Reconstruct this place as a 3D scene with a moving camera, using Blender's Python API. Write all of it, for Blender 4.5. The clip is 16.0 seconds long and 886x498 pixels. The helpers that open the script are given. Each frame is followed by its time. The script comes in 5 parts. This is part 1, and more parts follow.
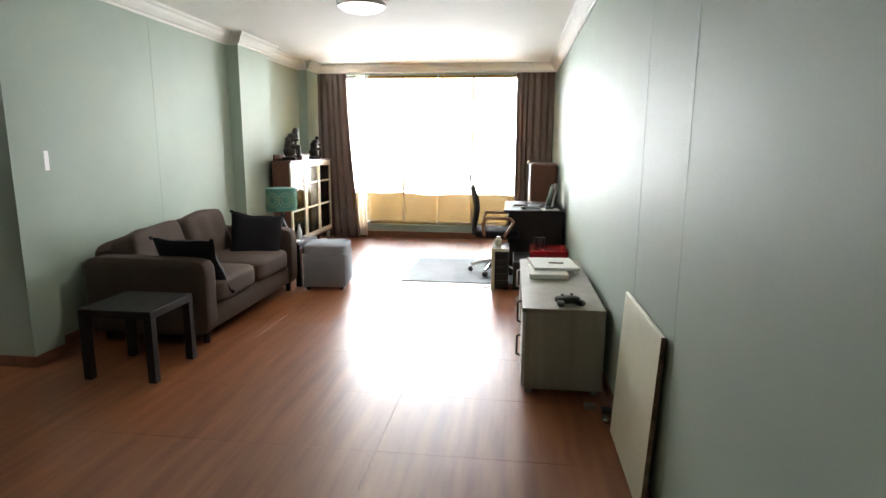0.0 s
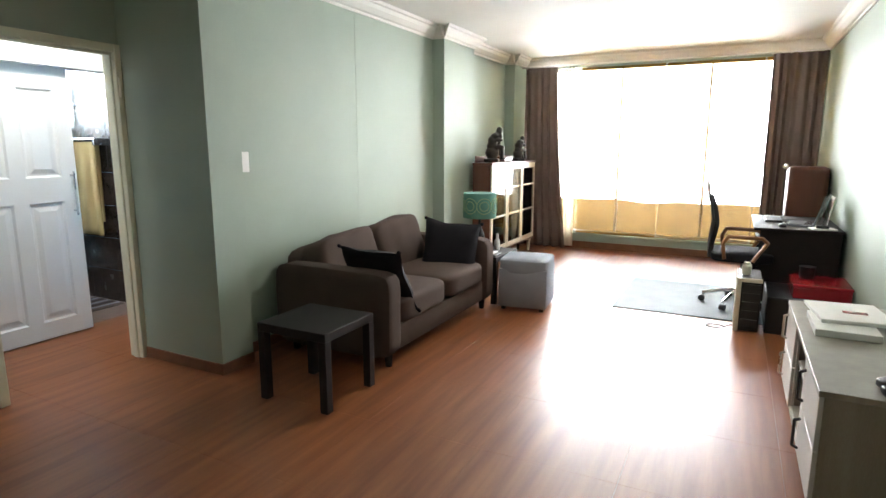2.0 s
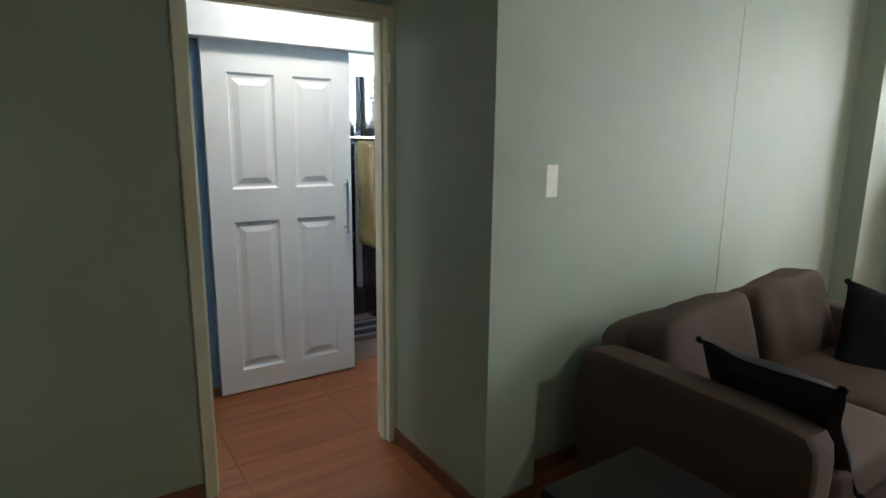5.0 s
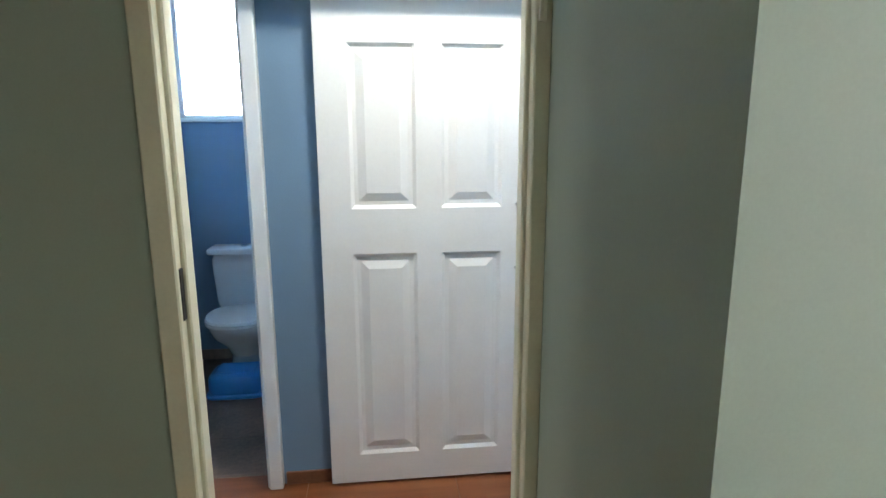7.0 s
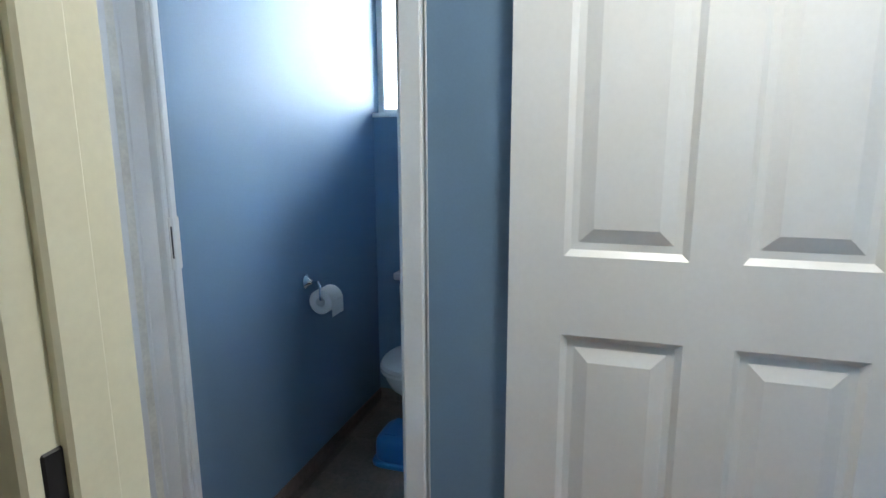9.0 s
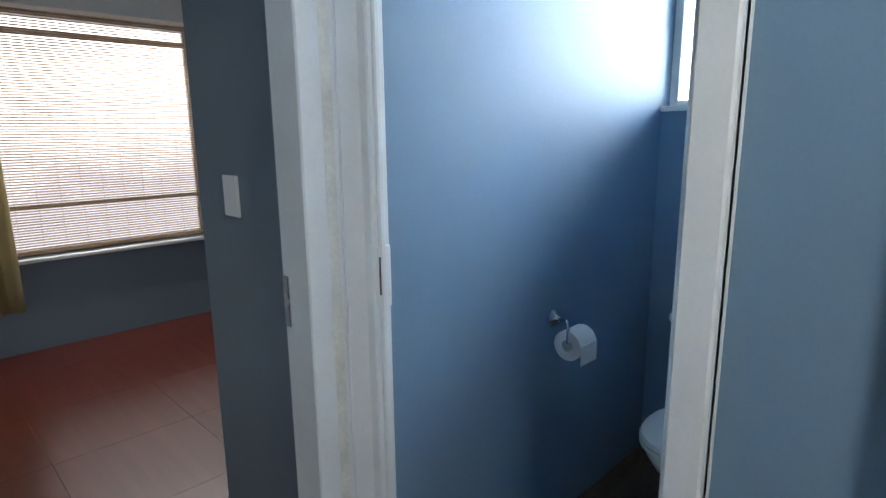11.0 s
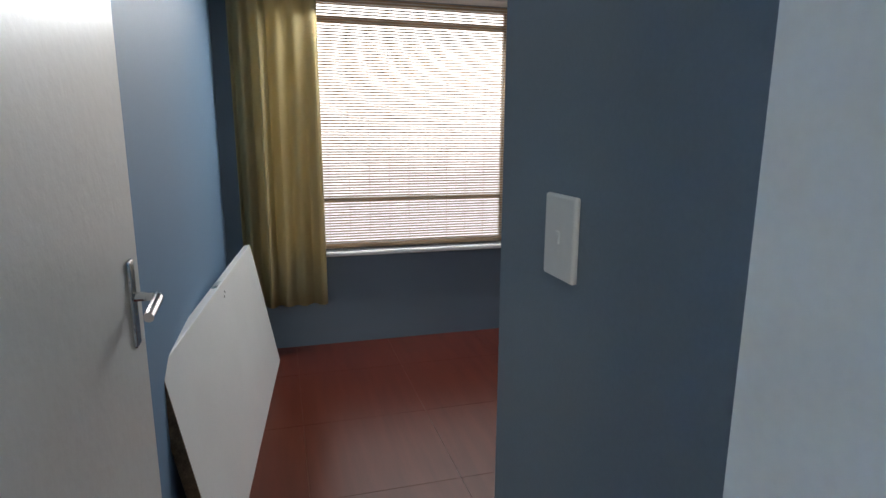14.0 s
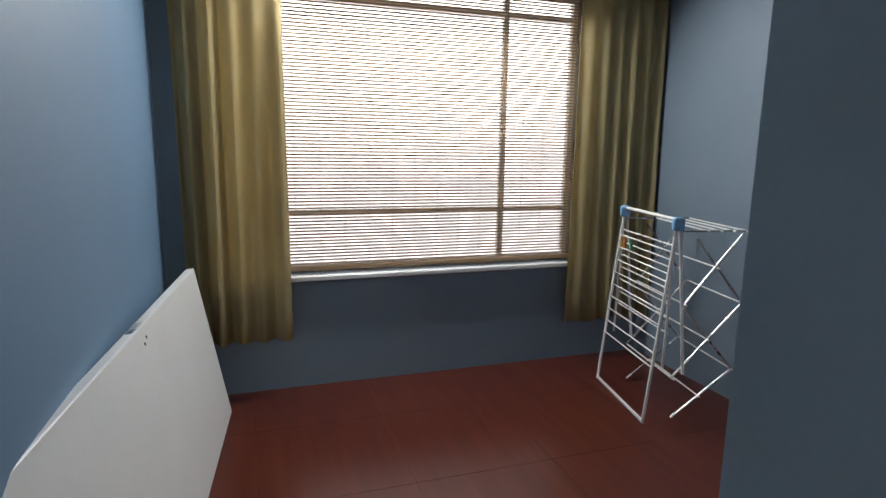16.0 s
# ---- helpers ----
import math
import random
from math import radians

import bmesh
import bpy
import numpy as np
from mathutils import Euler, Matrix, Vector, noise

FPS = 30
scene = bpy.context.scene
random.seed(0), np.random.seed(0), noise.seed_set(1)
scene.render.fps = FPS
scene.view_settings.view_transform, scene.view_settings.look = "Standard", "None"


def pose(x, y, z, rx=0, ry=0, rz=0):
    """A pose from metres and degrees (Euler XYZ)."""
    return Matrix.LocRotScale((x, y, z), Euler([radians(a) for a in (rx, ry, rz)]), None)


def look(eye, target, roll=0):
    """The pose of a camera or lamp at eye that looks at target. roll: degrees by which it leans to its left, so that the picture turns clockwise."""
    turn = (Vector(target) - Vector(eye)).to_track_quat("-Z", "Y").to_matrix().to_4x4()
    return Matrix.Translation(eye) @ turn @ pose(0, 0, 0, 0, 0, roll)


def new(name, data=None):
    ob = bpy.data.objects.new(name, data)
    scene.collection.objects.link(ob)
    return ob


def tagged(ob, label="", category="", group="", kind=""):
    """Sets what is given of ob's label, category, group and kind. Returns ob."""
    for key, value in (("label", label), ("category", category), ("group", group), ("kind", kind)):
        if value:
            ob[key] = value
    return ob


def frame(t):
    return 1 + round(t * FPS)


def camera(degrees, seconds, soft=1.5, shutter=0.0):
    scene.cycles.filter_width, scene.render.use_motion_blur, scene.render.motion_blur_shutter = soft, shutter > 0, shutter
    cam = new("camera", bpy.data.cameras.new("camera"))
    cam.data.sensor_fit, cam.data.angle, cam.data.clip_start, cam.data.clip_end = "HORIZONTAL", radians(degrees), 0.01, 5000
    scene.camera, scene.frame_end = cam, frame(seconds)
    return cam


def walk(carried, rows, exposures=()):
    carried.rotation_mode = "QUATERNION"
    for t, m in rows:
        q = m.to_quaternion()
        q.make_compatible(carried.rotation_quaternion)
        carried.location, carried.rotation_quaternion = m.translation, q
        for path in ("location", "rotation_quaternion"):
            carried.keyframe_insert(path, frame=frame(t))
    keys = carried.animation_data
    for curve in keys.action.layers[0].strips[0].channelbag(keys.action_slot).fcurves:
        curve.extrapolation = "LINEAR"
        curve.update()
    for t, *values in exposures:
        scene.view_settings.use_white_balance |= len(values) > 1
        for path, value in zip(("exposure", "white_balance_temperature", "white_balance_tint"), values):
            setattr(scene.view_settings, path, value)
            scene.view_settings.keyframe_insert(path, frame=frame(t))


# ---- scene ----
cam = camera(75.6, 16.0)
PATH = [
    (0, (0.491, -0.111, 1.45), (0.254, 1.843, 1.094), 0.4),
    (0.5, (0.436, 0.11, 1.458), (0.036, 2.036, 1.101), 0.3),
    (1, (0.363, 0.295, 1.451), (-0.184, 2.185, 1.094), 0.2),
    (1.5, (0.29, 0.483, 1.438), (-0.426, 2.317, 1.083), 0.2),
    (2, (0.216, 0.66, 1.434), (-0.675, 2.415, 1.081), 0.1),
    (2.5, (0.023, 0.823, 1.467), (-1.018, 2.494, 1.109), 0.4),
    (3, (-0.137, 0.994, 1.466), (-1.341, 2.55, 1.109), 0.5),
    (3.5, (-0.288, 1.176, 1.486), (-1.629, 2.614, 1.12), 0.6),
    (4, (-0.518, 1.368, 1.49), (-1.968, 2.695, 1.122), 0.7),
    (4.5, (-0.748, 1.577, 1.5), (-2.284, 2.803, 1.128), 0.7),
    (7, (-1.995, 2.696, 1.495), (-3.943, 2.919, 1.101), -0.2),
    (7.5, (-2.267, 2.739, 1.47), (-4.231, 2.775, 1.094), -0.4),
    (8, (-2.536, 2.732, 1.461), (-4.494, 2.571, 1.086), -0.3),
    (8.5, (-2.79, 2.709, 1.457), (-4.72, 2.343, 1.081), -0.2),
    (8.7, (-2.882, 2.705, 1.457), (-4.793, 2.254, 1.081), -0.2),
    (10.8, (-3.429, 2.568, 1.505), (-4.885, 1.256, 1.107), -0.5),
    (11, (-3.478, 2.528, 1.507), (-4.858, 1.139, 1.102), -0.6),
    (11.5, (-3.56, 2.45, 1.49), (-4.75, 0.893, 1.093), -0.5),
    (12, (-3.635, 2.325, 1.492), (-4.624, 0.633, 1.097), -0.3),
    (12.5, (-3.721, 2.183, 1.489), (-4.521, 0.393, 1.097), -0.2),
    (13, (-3.793, 2.048, 1.483), (-4.435, 0.194, 1.091), 0.1),
    (13.5, (-3.808, 1.865, 1.484), (-4.365, -0.015, 1.089), 0.1),
    (14, (-3.823, 1.665, 1.473), (-4.359, -0.22, 1.074), 0.3),
    (14.5, (-3.872, 1.442, 1.465), (-4.407, -0.442, 1.062), 0.4),
    (15, (-3.914, 1.234, 1.465), (-4.454, -0.649, 1.062), 0.6),
    (15.5, (-3.903, 1.109, 1.429), (-4.479, -0.769, 1.051), 0.6),
    (16, (-3.909, 1.001, 1.394), (-4.536, -0.865, 1.043), 0.9),
]
EXPOSURES = [(0, 0.65), (1, 0.9), (2, 0.9), (3.5, 0.5), (4.5, 0.05), (7, 0.9), (8, 0.6), (8.7, 0.38), (11, 0.25), (12.5, 0.27), (14, 0.37), (16, 0.45)]
walk(cam, [(t, look(eye, target, roll)) for t, eye, target, roll in PATH], EXPOSURES)

# ---- world, sun and exposure ----
world = bpy.data.worlds.new("sky")
scene.world = world
world.use_nodes = True
_wn = world.node_tree.nodes
_sky = _wn.new("ShaderNodeTexSky")
_sky.sky_type, _sky.sun_disc = "NISHITA", False
_sky.sun_elevation, _sky.sun_rotation = radians(68), radians(-36)
world.node_tree.links.new(_sky.outputs[0], _wn["Background"].inputs[0])
_wn["Background"].inputs[1].default_value = 0.12
sun = new("sun", bpy.data.lights.new("sun", "SUN"))
sun.data.energy, sun.data.angle, sun.data.color = 4.0, radians(0.5), (1.0, 0.95, 0.87)
sun.matrix_world = look((-3.6, 11.5, 9.0), (-1.5, 8.65, 0.0))
ceiling_bulb = new("ceiling_bulb", bpy.data.lights.new("ceiling_bulb", "AREA"))
ceiling_bulb.data.shape, ceiling_bulb.data.size, ceiling_bulb.data.energy, ceiling_bulb.data.color = "DISK", 0.34, 12.0, (1.0, 0.93, 0.82)
ceiling_bulb.matrix_world = look((-0.86, 5.03, 2.565), (-0.86, 5.03, 0))
lobby_bulb = new("lobby_bulb", bpy.data.lights.new("lobby_bulb", "AREA"))
lobby_bulb.data.shape, lobby_bulb.data.size, lobby_bulb.data.energy, lobby_bulb.data.color = "DISK", 0.30, 16.0, (1.0, 0.97, 0.90)
lobby_bulb.matrix_world = look((-3.66, 3.0, 2.565), (-3.66, 3.0, 0))
# added strip lamp indoors below the bedroom pelmet, standing in for the window's sky light
bed_sky = new("bedroom_sky_fill", bpy.data.lights.new("bedroom_sky_fill", "AREA"))
bed_sky.data.shape, bed_sky.data.size, bed_sky.data.size_y, bed_sky.data.energy, bed_sky.data.color = "RECTANGLE", 1.6, 0.10, 32.0, (0.96, 0.98, 1.0)
bed_sky.matrix_world = look((-4.85, -2.06, 2.27), (-4.85, -1.1, 1.2))

# ---- materials ----


def material(name, base, rough=0.6, metal=0.0, vary=0.12, scale=6.0, grain=90.0, bump=0.05, stretch=(1, 1, 1), random=0.0, spec=0.5, tint=None):
    """Base colour with broad stains and fine grain, in object-space metres, and a fine relief."""
    m = bpy.data.materials.new(name)
    m.use_nodes = True
    nt = m.node_tree
    bs = nt.nodes["Principled BSDF"]
    bs.inputs["Roughness"].default_value = rough
    bs.inputs["Metallic"].default_value = metal
    bs.inputs["Specular IOR Level"].default_value = spec
    geo = nt.nodes.new("ShaderNodeNewGeometry")
    mp = nt.nodes.new("ShaderNodeMapping")
    mp.inputs["Scale"].default_value = stretch
    nt.links.new(geo.outputs["Position"], mp.inputs[0])
    n1 = nt.nodes.new("ShaderNodeTexNoise")
    n1.inputs["Scale"].default_value, n1.inputs["Detail"].default_value = scale, 5
    n2 = nt.nodes.new("ShaderNodeTexNoise")
    n2.inputs["Scale"].default_value, n2.inputs["Detail"].default_value = grain, 3
    for n in (n1, n2):
        nt.links.new(mp.outputs[0], n.inputs["Vector"])
    mixn = nt.nodes.new("ShaderNodeMath")
    mixn.operation = "MULTIPLY_ADD"
    mixn.inputs[1].default_value = 0.65
    sc = nt.nodes.new("ShaderNodeMath")
    sc.operation = "MULTIPLY"
    sc.inputs[1].default_value = 0.35
    nt.links.new(n2.outputs["Fac"], sc.inputs[0])
    nt.links.new(n1.outputs["Fac"], mixn.inputs[0])
    nt.links.new(sc.outputs[0], mixn.inputs[2])
    ramp = nt.nodes.new("ShaderNodeValToRGB")
    ramp.color_ramp.elements[0].position, ramp.color_ramp.elements[1].position = 0.3, 0.7
    dark = tint or tuple(c * (1 - vary * 1.6) for c in base)
    ramp.color_ramp.elements[0].color = (*dark, 1)
    ramp.color_ramp.elements[1].color = (*[min(1, c * (1 + vary)) for c in base], 1)
    nt.links.new(mixn.outputs[0], ramp.inputs[0])
    out = ramp.outputs[0]
    if random:
        oi = nt.nodes.new("ShaderNodeObjectInfo")
        hsv = nt.nodes.new("ShaderNodeHueSaturation")
        mr = nt.nodes.new("ShaderNodeMapRange")
        mr.inputs["To Min"].default_value, mr.inputs["To Max"].default_value = 1 - random, 1 + random
        nt.links.new(oi.outputs["Random"], mr.inputs[0])
        nt.links.new(mr.outputs[0], hsv.inputs["Value"])
        nt.links.new(out, hsv.inputs["Color"])
        out = hsv.outputs[0]
    nt.links.new(out, bs.inputs["Base Color"])
    if bump:
        b = nt.nodes.new("ShaderNodeBump")
        b.inputs["Strength"].default_value, b.inputs["Distance"].default_value = bump * 4, 0.0025
        nt.links.new(n2.outputs["Fac"], b.inputs["Height"])
        nt.links.new(b.outputs[0], bs.inputs["Normal"])
    rr = nt.nodes.new("ShaderNodeMapRange")
    rr.inputs["To Min"].default_value, rr.inputs["To Max"].default_value = max(0.02, rough - 0.06), min(1, rough + 0.06)
    nt.links.new(n1.outputs["Fac"], rr.inputs[0])
    nt.links.new(rr.outputs[0], bs.inputs["Roughness"])
    return m


def glass(name, tint=(1, 1, 1), haze=0.0):
    """A thin pane: clear, with a Fresnel-driven gloss; haze is the share that frosting scatters."""
    m = bpy.data.materials.new(name)
    m.use_nodes = True
    nt = m.node_tree
    nt.nodes.remove(nt.nodes["Principled BSDF"])
    tr = nt.nodes.new("ShaderNodeBsdfTransparent")
    tr.inputs[0].default_value = (*tint, 1)
    body = tr
    if haze:
        sc = nt.nodes.new("ShaderNodeBsdfTranslucent")
        sc.inputs[0].default_value = (*tint, 1)
        body = nt.nodes.new("ShaderNodeMixShader")
        body.inputs[0].default_value = haze
        nt.links.new(tr.outputs[0], body.inputs[1])
        nt.links.new(sc.outputs[0], body.inputs[2])
    gl = nt.nodes.new("ShaderNodeBsdfGlossy")
    gl.inputs["Roughness"].default_value = 0.02
    fr = nt.nodes.new("ShaderNodeFresnel")
    fr.inputs[0].default_value = 1.45
    mx = nt.nodes.new("ShaderNodeMixShader")
    nt.links.new(fr.outputs[0], mx.inputs[0])
    nt.links.new(body.outputs[0], mx.inputs[1])
    nt.links.new(gl.outputs[0], mx.inputs[2])
    nt.links.new(mx.outputs[0], nt.nodes["Material Output"].inputs[0])
    return m


def glow(name, low, high, z0, z1, strength, scale=1.4, mix=0.5):
    """An outdoor distance that glows: ground and foliage below z0, open sky above z1."""
    m = bpy.data.materials.new(name)
    m.use_nodes = True
    nt = m.node_tree
    nt.nodes.remove(nt.nodes["Principled BSDF"])
    em = nt.nodes.new("ShaderNodeEmission")
    geo = nt.nodes.new("ShaderNodeNewGeometry")
    sep = nt.nodes.new("ShaderNodeSeparateXYZ")
    nt.links.new(geo.outputs["Position"], sep.inputs[0])
    n = nt.nodes.new("ShaderNodeTexNoise")
    n.inputs["Scale"].default_value, n.inputs["Detail"].default_value = scale, 8
    nt.links.new(geo.outputs["Position"], n.inputs["Vector"])
    add = nt.nodes.new("ShaderNodeMath")
    add.operation = "MULTIPLY_ADD"
    add.inputs[1].default_value = mix
    nt.links.new(n.outputs["Fac"], add.inputs[0])
    nt.links.new(sep.outputs["Z"], add.inputs[2])
    mr = nt.nodes.new("ShaderNodeMapRange")
    mr.inputs["From Min"].default_value, mr.inputs["From Max"].default_value = z0 + mix * 0.5, z1 + mix * 0.5
    nt.links.new(add.outputs[0], mr.inputs[0])
    mx = nt.nodes.new("ShaderNodeMixRGB")
    nt.links.new(mr.outputs[0], mx.inputs[0])
    mx.inputs[1].default_value, mx.inputs[2].default_value = (*low, 1), (*high, 1)
    nt.links.new(mx.outputs[0], em.inputs[0])
    em.inputs[1].default_value = strength
    nt.links.new(em.outputs[0], nt.nodes["Material Output"].inputs[0])
    return m


def cloth(name, base, through_=0.0, grain=400.0, vary=0.1, rough=0.9):
    """Woven cloth; through_ is the share of light that it lets pass."""
    m = material(name, base, rough, 0, vary, 5, grain, 0.12, spec=0.15)
    if through_:
        nt = m.node_tree
        bs = nt.nodes["Principled BSDF"]
        tr = nt.nodes.new("ShaderNodeBsdfTranslucent")
        tr.inputs[0].default_value = (*[min(1, c * 1.3) for c in base], 1)
        mx = nt.nodes.new("ShaderNodeMixShader")
        mx.inputs[0].default_value = through_
        nt.links.new(bs.outputs[0], mx.inputs[1])
        nt.links.new(tr.outputs[0], mx.inputs[2])
        nt.links.new(mx.outputs[0], nt.nodes["Material Output"].inputs[0])
    return m


def laminate(name, dark, light, rough, spec):
    """Wood-print laminate with long grain along y and darker cathedral streaks."""
    m = material(name, light, rough, 0, 0.08, 1.0, 60, 0.0, stretch=(16, 1.3, 1), random=0.0, spec=spec, tint=dark)
    nt = m.node_tree
    nt.nodes["Noise Texture"].inputs["Detail"].default_value = 4
    nt.nodes["Noise Texture"].inputs["Distortion"].default_value = 0.15
    nt.nodes["Color Ramp"].color_ramp.elements[0].position = 0.36
    nt.nodes["Color Ramp"].color_ramp.elements[1].position = 0.66
    nt.nodes["Map Range"].inputs["To Min"].default_value = rough
    nt.nodes["Map Range"].inputs["To Max"].default_value = rough
    return m


SAGE = material("sage_wall_paint", (0.362, 0.43, 0.362), 0.6, 0, 0.04, 2.2, 160, 0.018, spec=0.28)
BLUE = material("blue_grey_wall_paint", (0.165, 0.262, 0.372), 0.55, 0, 0.05, 2.0, 160, 0.018, spec=0.35)
# greyer copy of BLUE for the bedroom, except its east wall
BLUE2 = material("grey_blue_paint_copy", (0.19, 0.245, 0.30), 0.55, 0, 0.05, 2.0, 160, 0.018, spec=0.35)
CEIL = material("ceiling_paint", (0.80, 0.79, 0.75), 0.8, 0, 0.03, 2, 120, 0.05)
WHITE = material("white_gloss_paint", (0.80, 0.80, 0.77), 0.34, 0, 0.03, 4, 90, 0.006)
CREAM = material("cream_frame_paint", (0.77, 0.76, 0.60), 0.38, 0, 0.05, 7, 110, 0.008)
FRAMEW = material("frame_paint", (0.76, 0.78, 0.77), 0.38, 0, 0.04, 7, 110, 0.008)
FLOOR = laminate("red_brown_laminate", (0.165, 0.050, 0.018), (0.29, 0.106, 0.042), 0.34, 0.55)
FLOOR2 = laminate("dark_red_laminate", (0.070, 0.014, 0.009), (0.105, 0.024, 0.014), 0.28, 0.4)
JOINT = material("dark_joint", (0.12, 0.045, 0.02), 0.5)
SKIRT = material("brown_skirting", (0.20, 0.09, 0.045), 0.4, 0, 0.2, 10, 100, 0.05)
DARKTILE = material("dark_slate_tile", (0.042, 0.031, 0.027), 0.25, 0, 0.35, 5, 60, 0.06, random=0.15)
SLATE = material("brown_slate_vinyl", (0.20, 0.145, 0.115), 0.4, 0, 0.35, 4, 50, 0.06, random=0.12)
GROUT = material("dark_grout", (0.09, 0.075, 0.065), 0.8)
TAUPE = cloth("dark_taupe_weave", (0.088, 0.063, 0.053))
BLACKCLOTH = cloth("black_cloth", (0.013, 0.012, 0.015))
GREYFELT = cloth("blue_grey_fabric", (0.27, 0.29, 0.33))
BROWNCURT = cloth("brown_satin_curtain", (0.24, 0.185, 0.165), 0.12, rough=0.6)
GOLDCURT = cloth("mustard_curtain", (0.54, 0.46, 0.26), 0.5, rough=0.8)
BLACKWOOD = material("black_brown_veneer", (0.016, 0.012, 0.012), 0.6, 0, 0.2, 6, 90, 0.03, spec=0.2)
BLACK = material("black_plastic", (0.02, 0.02, 0.022), 0.4, 0, 0.1)
GREYOAK = material("grey_oak_veneer", (0.28, 0.25, 0.20), 0.42, 0, 0.18, 1.4, 60, 0.03, stretch=(9, 9, 0.8))
MAHOG = material("reddish_mahogany", (0.105, 0.033, 0.018), 0.3, 0, 0.25, 1.2, 70, 0.03, stretch=(8, 8, 1))
PALEWOOD = material("pale_gilt_wood", (0.62, 0.56, 0.45), 0.35, 0, 0.1, 3, 80, 0.02)
CHROME = material("chrome", (0.8, 0.8, 0.8), 0.12, 1.0, 0.03)
STEEL = material("brushed_steel", (0.55, 0.55, 0.54), 0.28, 1.0, 0.05)
ALU = material("grey_aluminium", (0.62, 0.63, 0.65), 0.3, 0.6, 0.05)
PORC = material("white_porcelain", (0.80, 0.81, 0.80), 0.08, 0, 0.02, 4, 60, 0.0)
PAPERW = material("white_paper", (0.80, 0.79, 0.76), 0.85, 0, 0.03, 20, 200, 0.03)
BLUEPL = material("bright_blue_plastic", (0.02, 0.22, 0.55), 0.35, 0, 0.06)
TEAL = material("teal_lampshade", (0.09, 0.23, 0.19), 0.85, 0, 0.15, 9, 200, 0.08)
LIME = material("pale_green_print", (0.20, 0.32, 0.20), 0.85, 0, 0.1, 12, 200, 0.05)
RUBBERMAT = material("grey_rubber_mat", (0.10, 0.117, 0.128), 0.7, 0, 0.15, 5, 200, 0.1)
BRONZE = material("dark_bronze_resin", (0.03, 0.026, 0.024), 0.3, 0.2, 0.3, 20, 120, 0.1)
BAMBOO = cloth("bamboo_slat", (0.42, 0.26, 0.075), 0.06, 200)
BAMBOO2 = cloth("brown_bamboo_slat", (0.46, 0.36, 0.25), 0.55, 200)
CREAMMETAL = material("cream_steel", (0.62, 0.57, 0.44), 0.4, 0, 0.06)
RED = material("dark_red_lacquer", (0.28, 0.012, 0.02), 0.25, 0, 0.1)
TOWEL = cloth("mustard_towel", (0.30, 0.21, 0.09), 0, 260)
WOODARM = material("brown_wood_arm", (0.25, 0.11, 0.045), 0.3, 0, 0.15, 8, 80, 0.03)
SCREEN = material("dark_screen", (0.25, 0.27, 0.30), 0.2, 0, 0.05)
RAWWOOD = material("raw_chipboard_edge", (0.20, 0.14, 0.08), 0.85, 0, 0.4, 30, 160, 0.2)
GLASS = glass("clear_glass")
FROST = glass("frosted_glass", (0.95, 0.97, 1.0), 0.6)
MESHB = cloth("black_mesh_back", (0.03, 0.028, 0.03), 0.25, 300)
LIVING_OUT = glow("living_distance", (0.012, 0.0085, 0.0035), (0.93, 0.97, 1.0), 0.50, 0.66, 46.0, 0.9, 0.35)
BED_OUT = glow("bedroom_distance", (0.40, 0.37, 0.38), (1.0, 0.98, 0.98), 0.9, 2.4, 3.1, 2.2, 1.6)
SIDE_OUT = glow("side_distance", (0.85, 0.95, 1.0), (0.9, 0.97, 1.0), 0.5, 1.5, 64.0)
LAMPGLOW = glow("lit_diffuser", (1, 0.97, 0.9), (1, 0.97, 0.9), 0, 1, 3.0)

# ---- building helpers ----


def finish(name, bm, mat, smooth=False, edge=35):
    me = bpy.data.meshes.new(name)
    bmesh.ops.recalc_face_normals(bm, faces=bm.faces)
    if smooth:
        for f in bm.faces:
            f.smooth = True
        lim = radians(edge)
        for e in bm.edges:
            if len(e.link_faces) == 2 and e.calc_face_angle(0) > lim:
                e.smooth = False
    bm.to_mesh(me)
    bm.free()
    me.materials.append(mat)
    return me


def part(name, bm, mat, parent=None, label="", smooth=False):
    """Links a bmesh as one mesh object under a thing or a part."""
    ob = new(name, finish(name, bm, mat, smooth))
    if parent:
        ob.parent = parent
    if label:
        tagged(ob, label)
    return ob


def structure(name, bm, mat, label, category):
    return tagged(part(name, bm, mat), label, category, kind="structure")


def thing(name, place, label, category, group="", turn=0.0):
    ob = new(name)
    ob.empty_display_size = 0.1
    ob.matrix_world = pose(*place, 0, 0, turn)
    return tagged(ob, label, category, group)


def box(bm, lo, hi, bevel=0.0, seg=1, m=None):
    size = [b - a for a, b in zip(lo, hi)]
    mid = [(a + b) / 2 for a, b in zip(lo, hi)]
    mat = Matrix.Translation(mid) @ Matrix.Diagonal((*size, 1))
    if m is not None:
        mat = m @ mat
    v = bmesh.ops.create_cube(bm, size=1, matrix=mat)["verts"]
    if bevel:
        es = list({e for x in v for e in x.link_edges})
        bmesh.ops.bevel(bm, geom=es, offset=bevel, segments=seg, affect="EDGES", profile=0.5)
    return bm


def boxed(lo, hi, bevel=0.0, seg=1, m=None):
    return box(bmesh.new(), lo, hi, bevel, seg, m)


def tube(bm, p, q, r, n=8, r2=None):
    p, q = Vector(p), Vector(q)
    d = q - p
    m = Matrix.Translation((p + q) / 2) @ d.to_track_quat("Z", "Y").to_matrix().to_4x4()
    bmesh.ops.create_cone(bm, cap_ends=True, segments=n, radius1=r, radius2=r if r2 is None else r2, depth=d.length, matrix=m)
    return bm


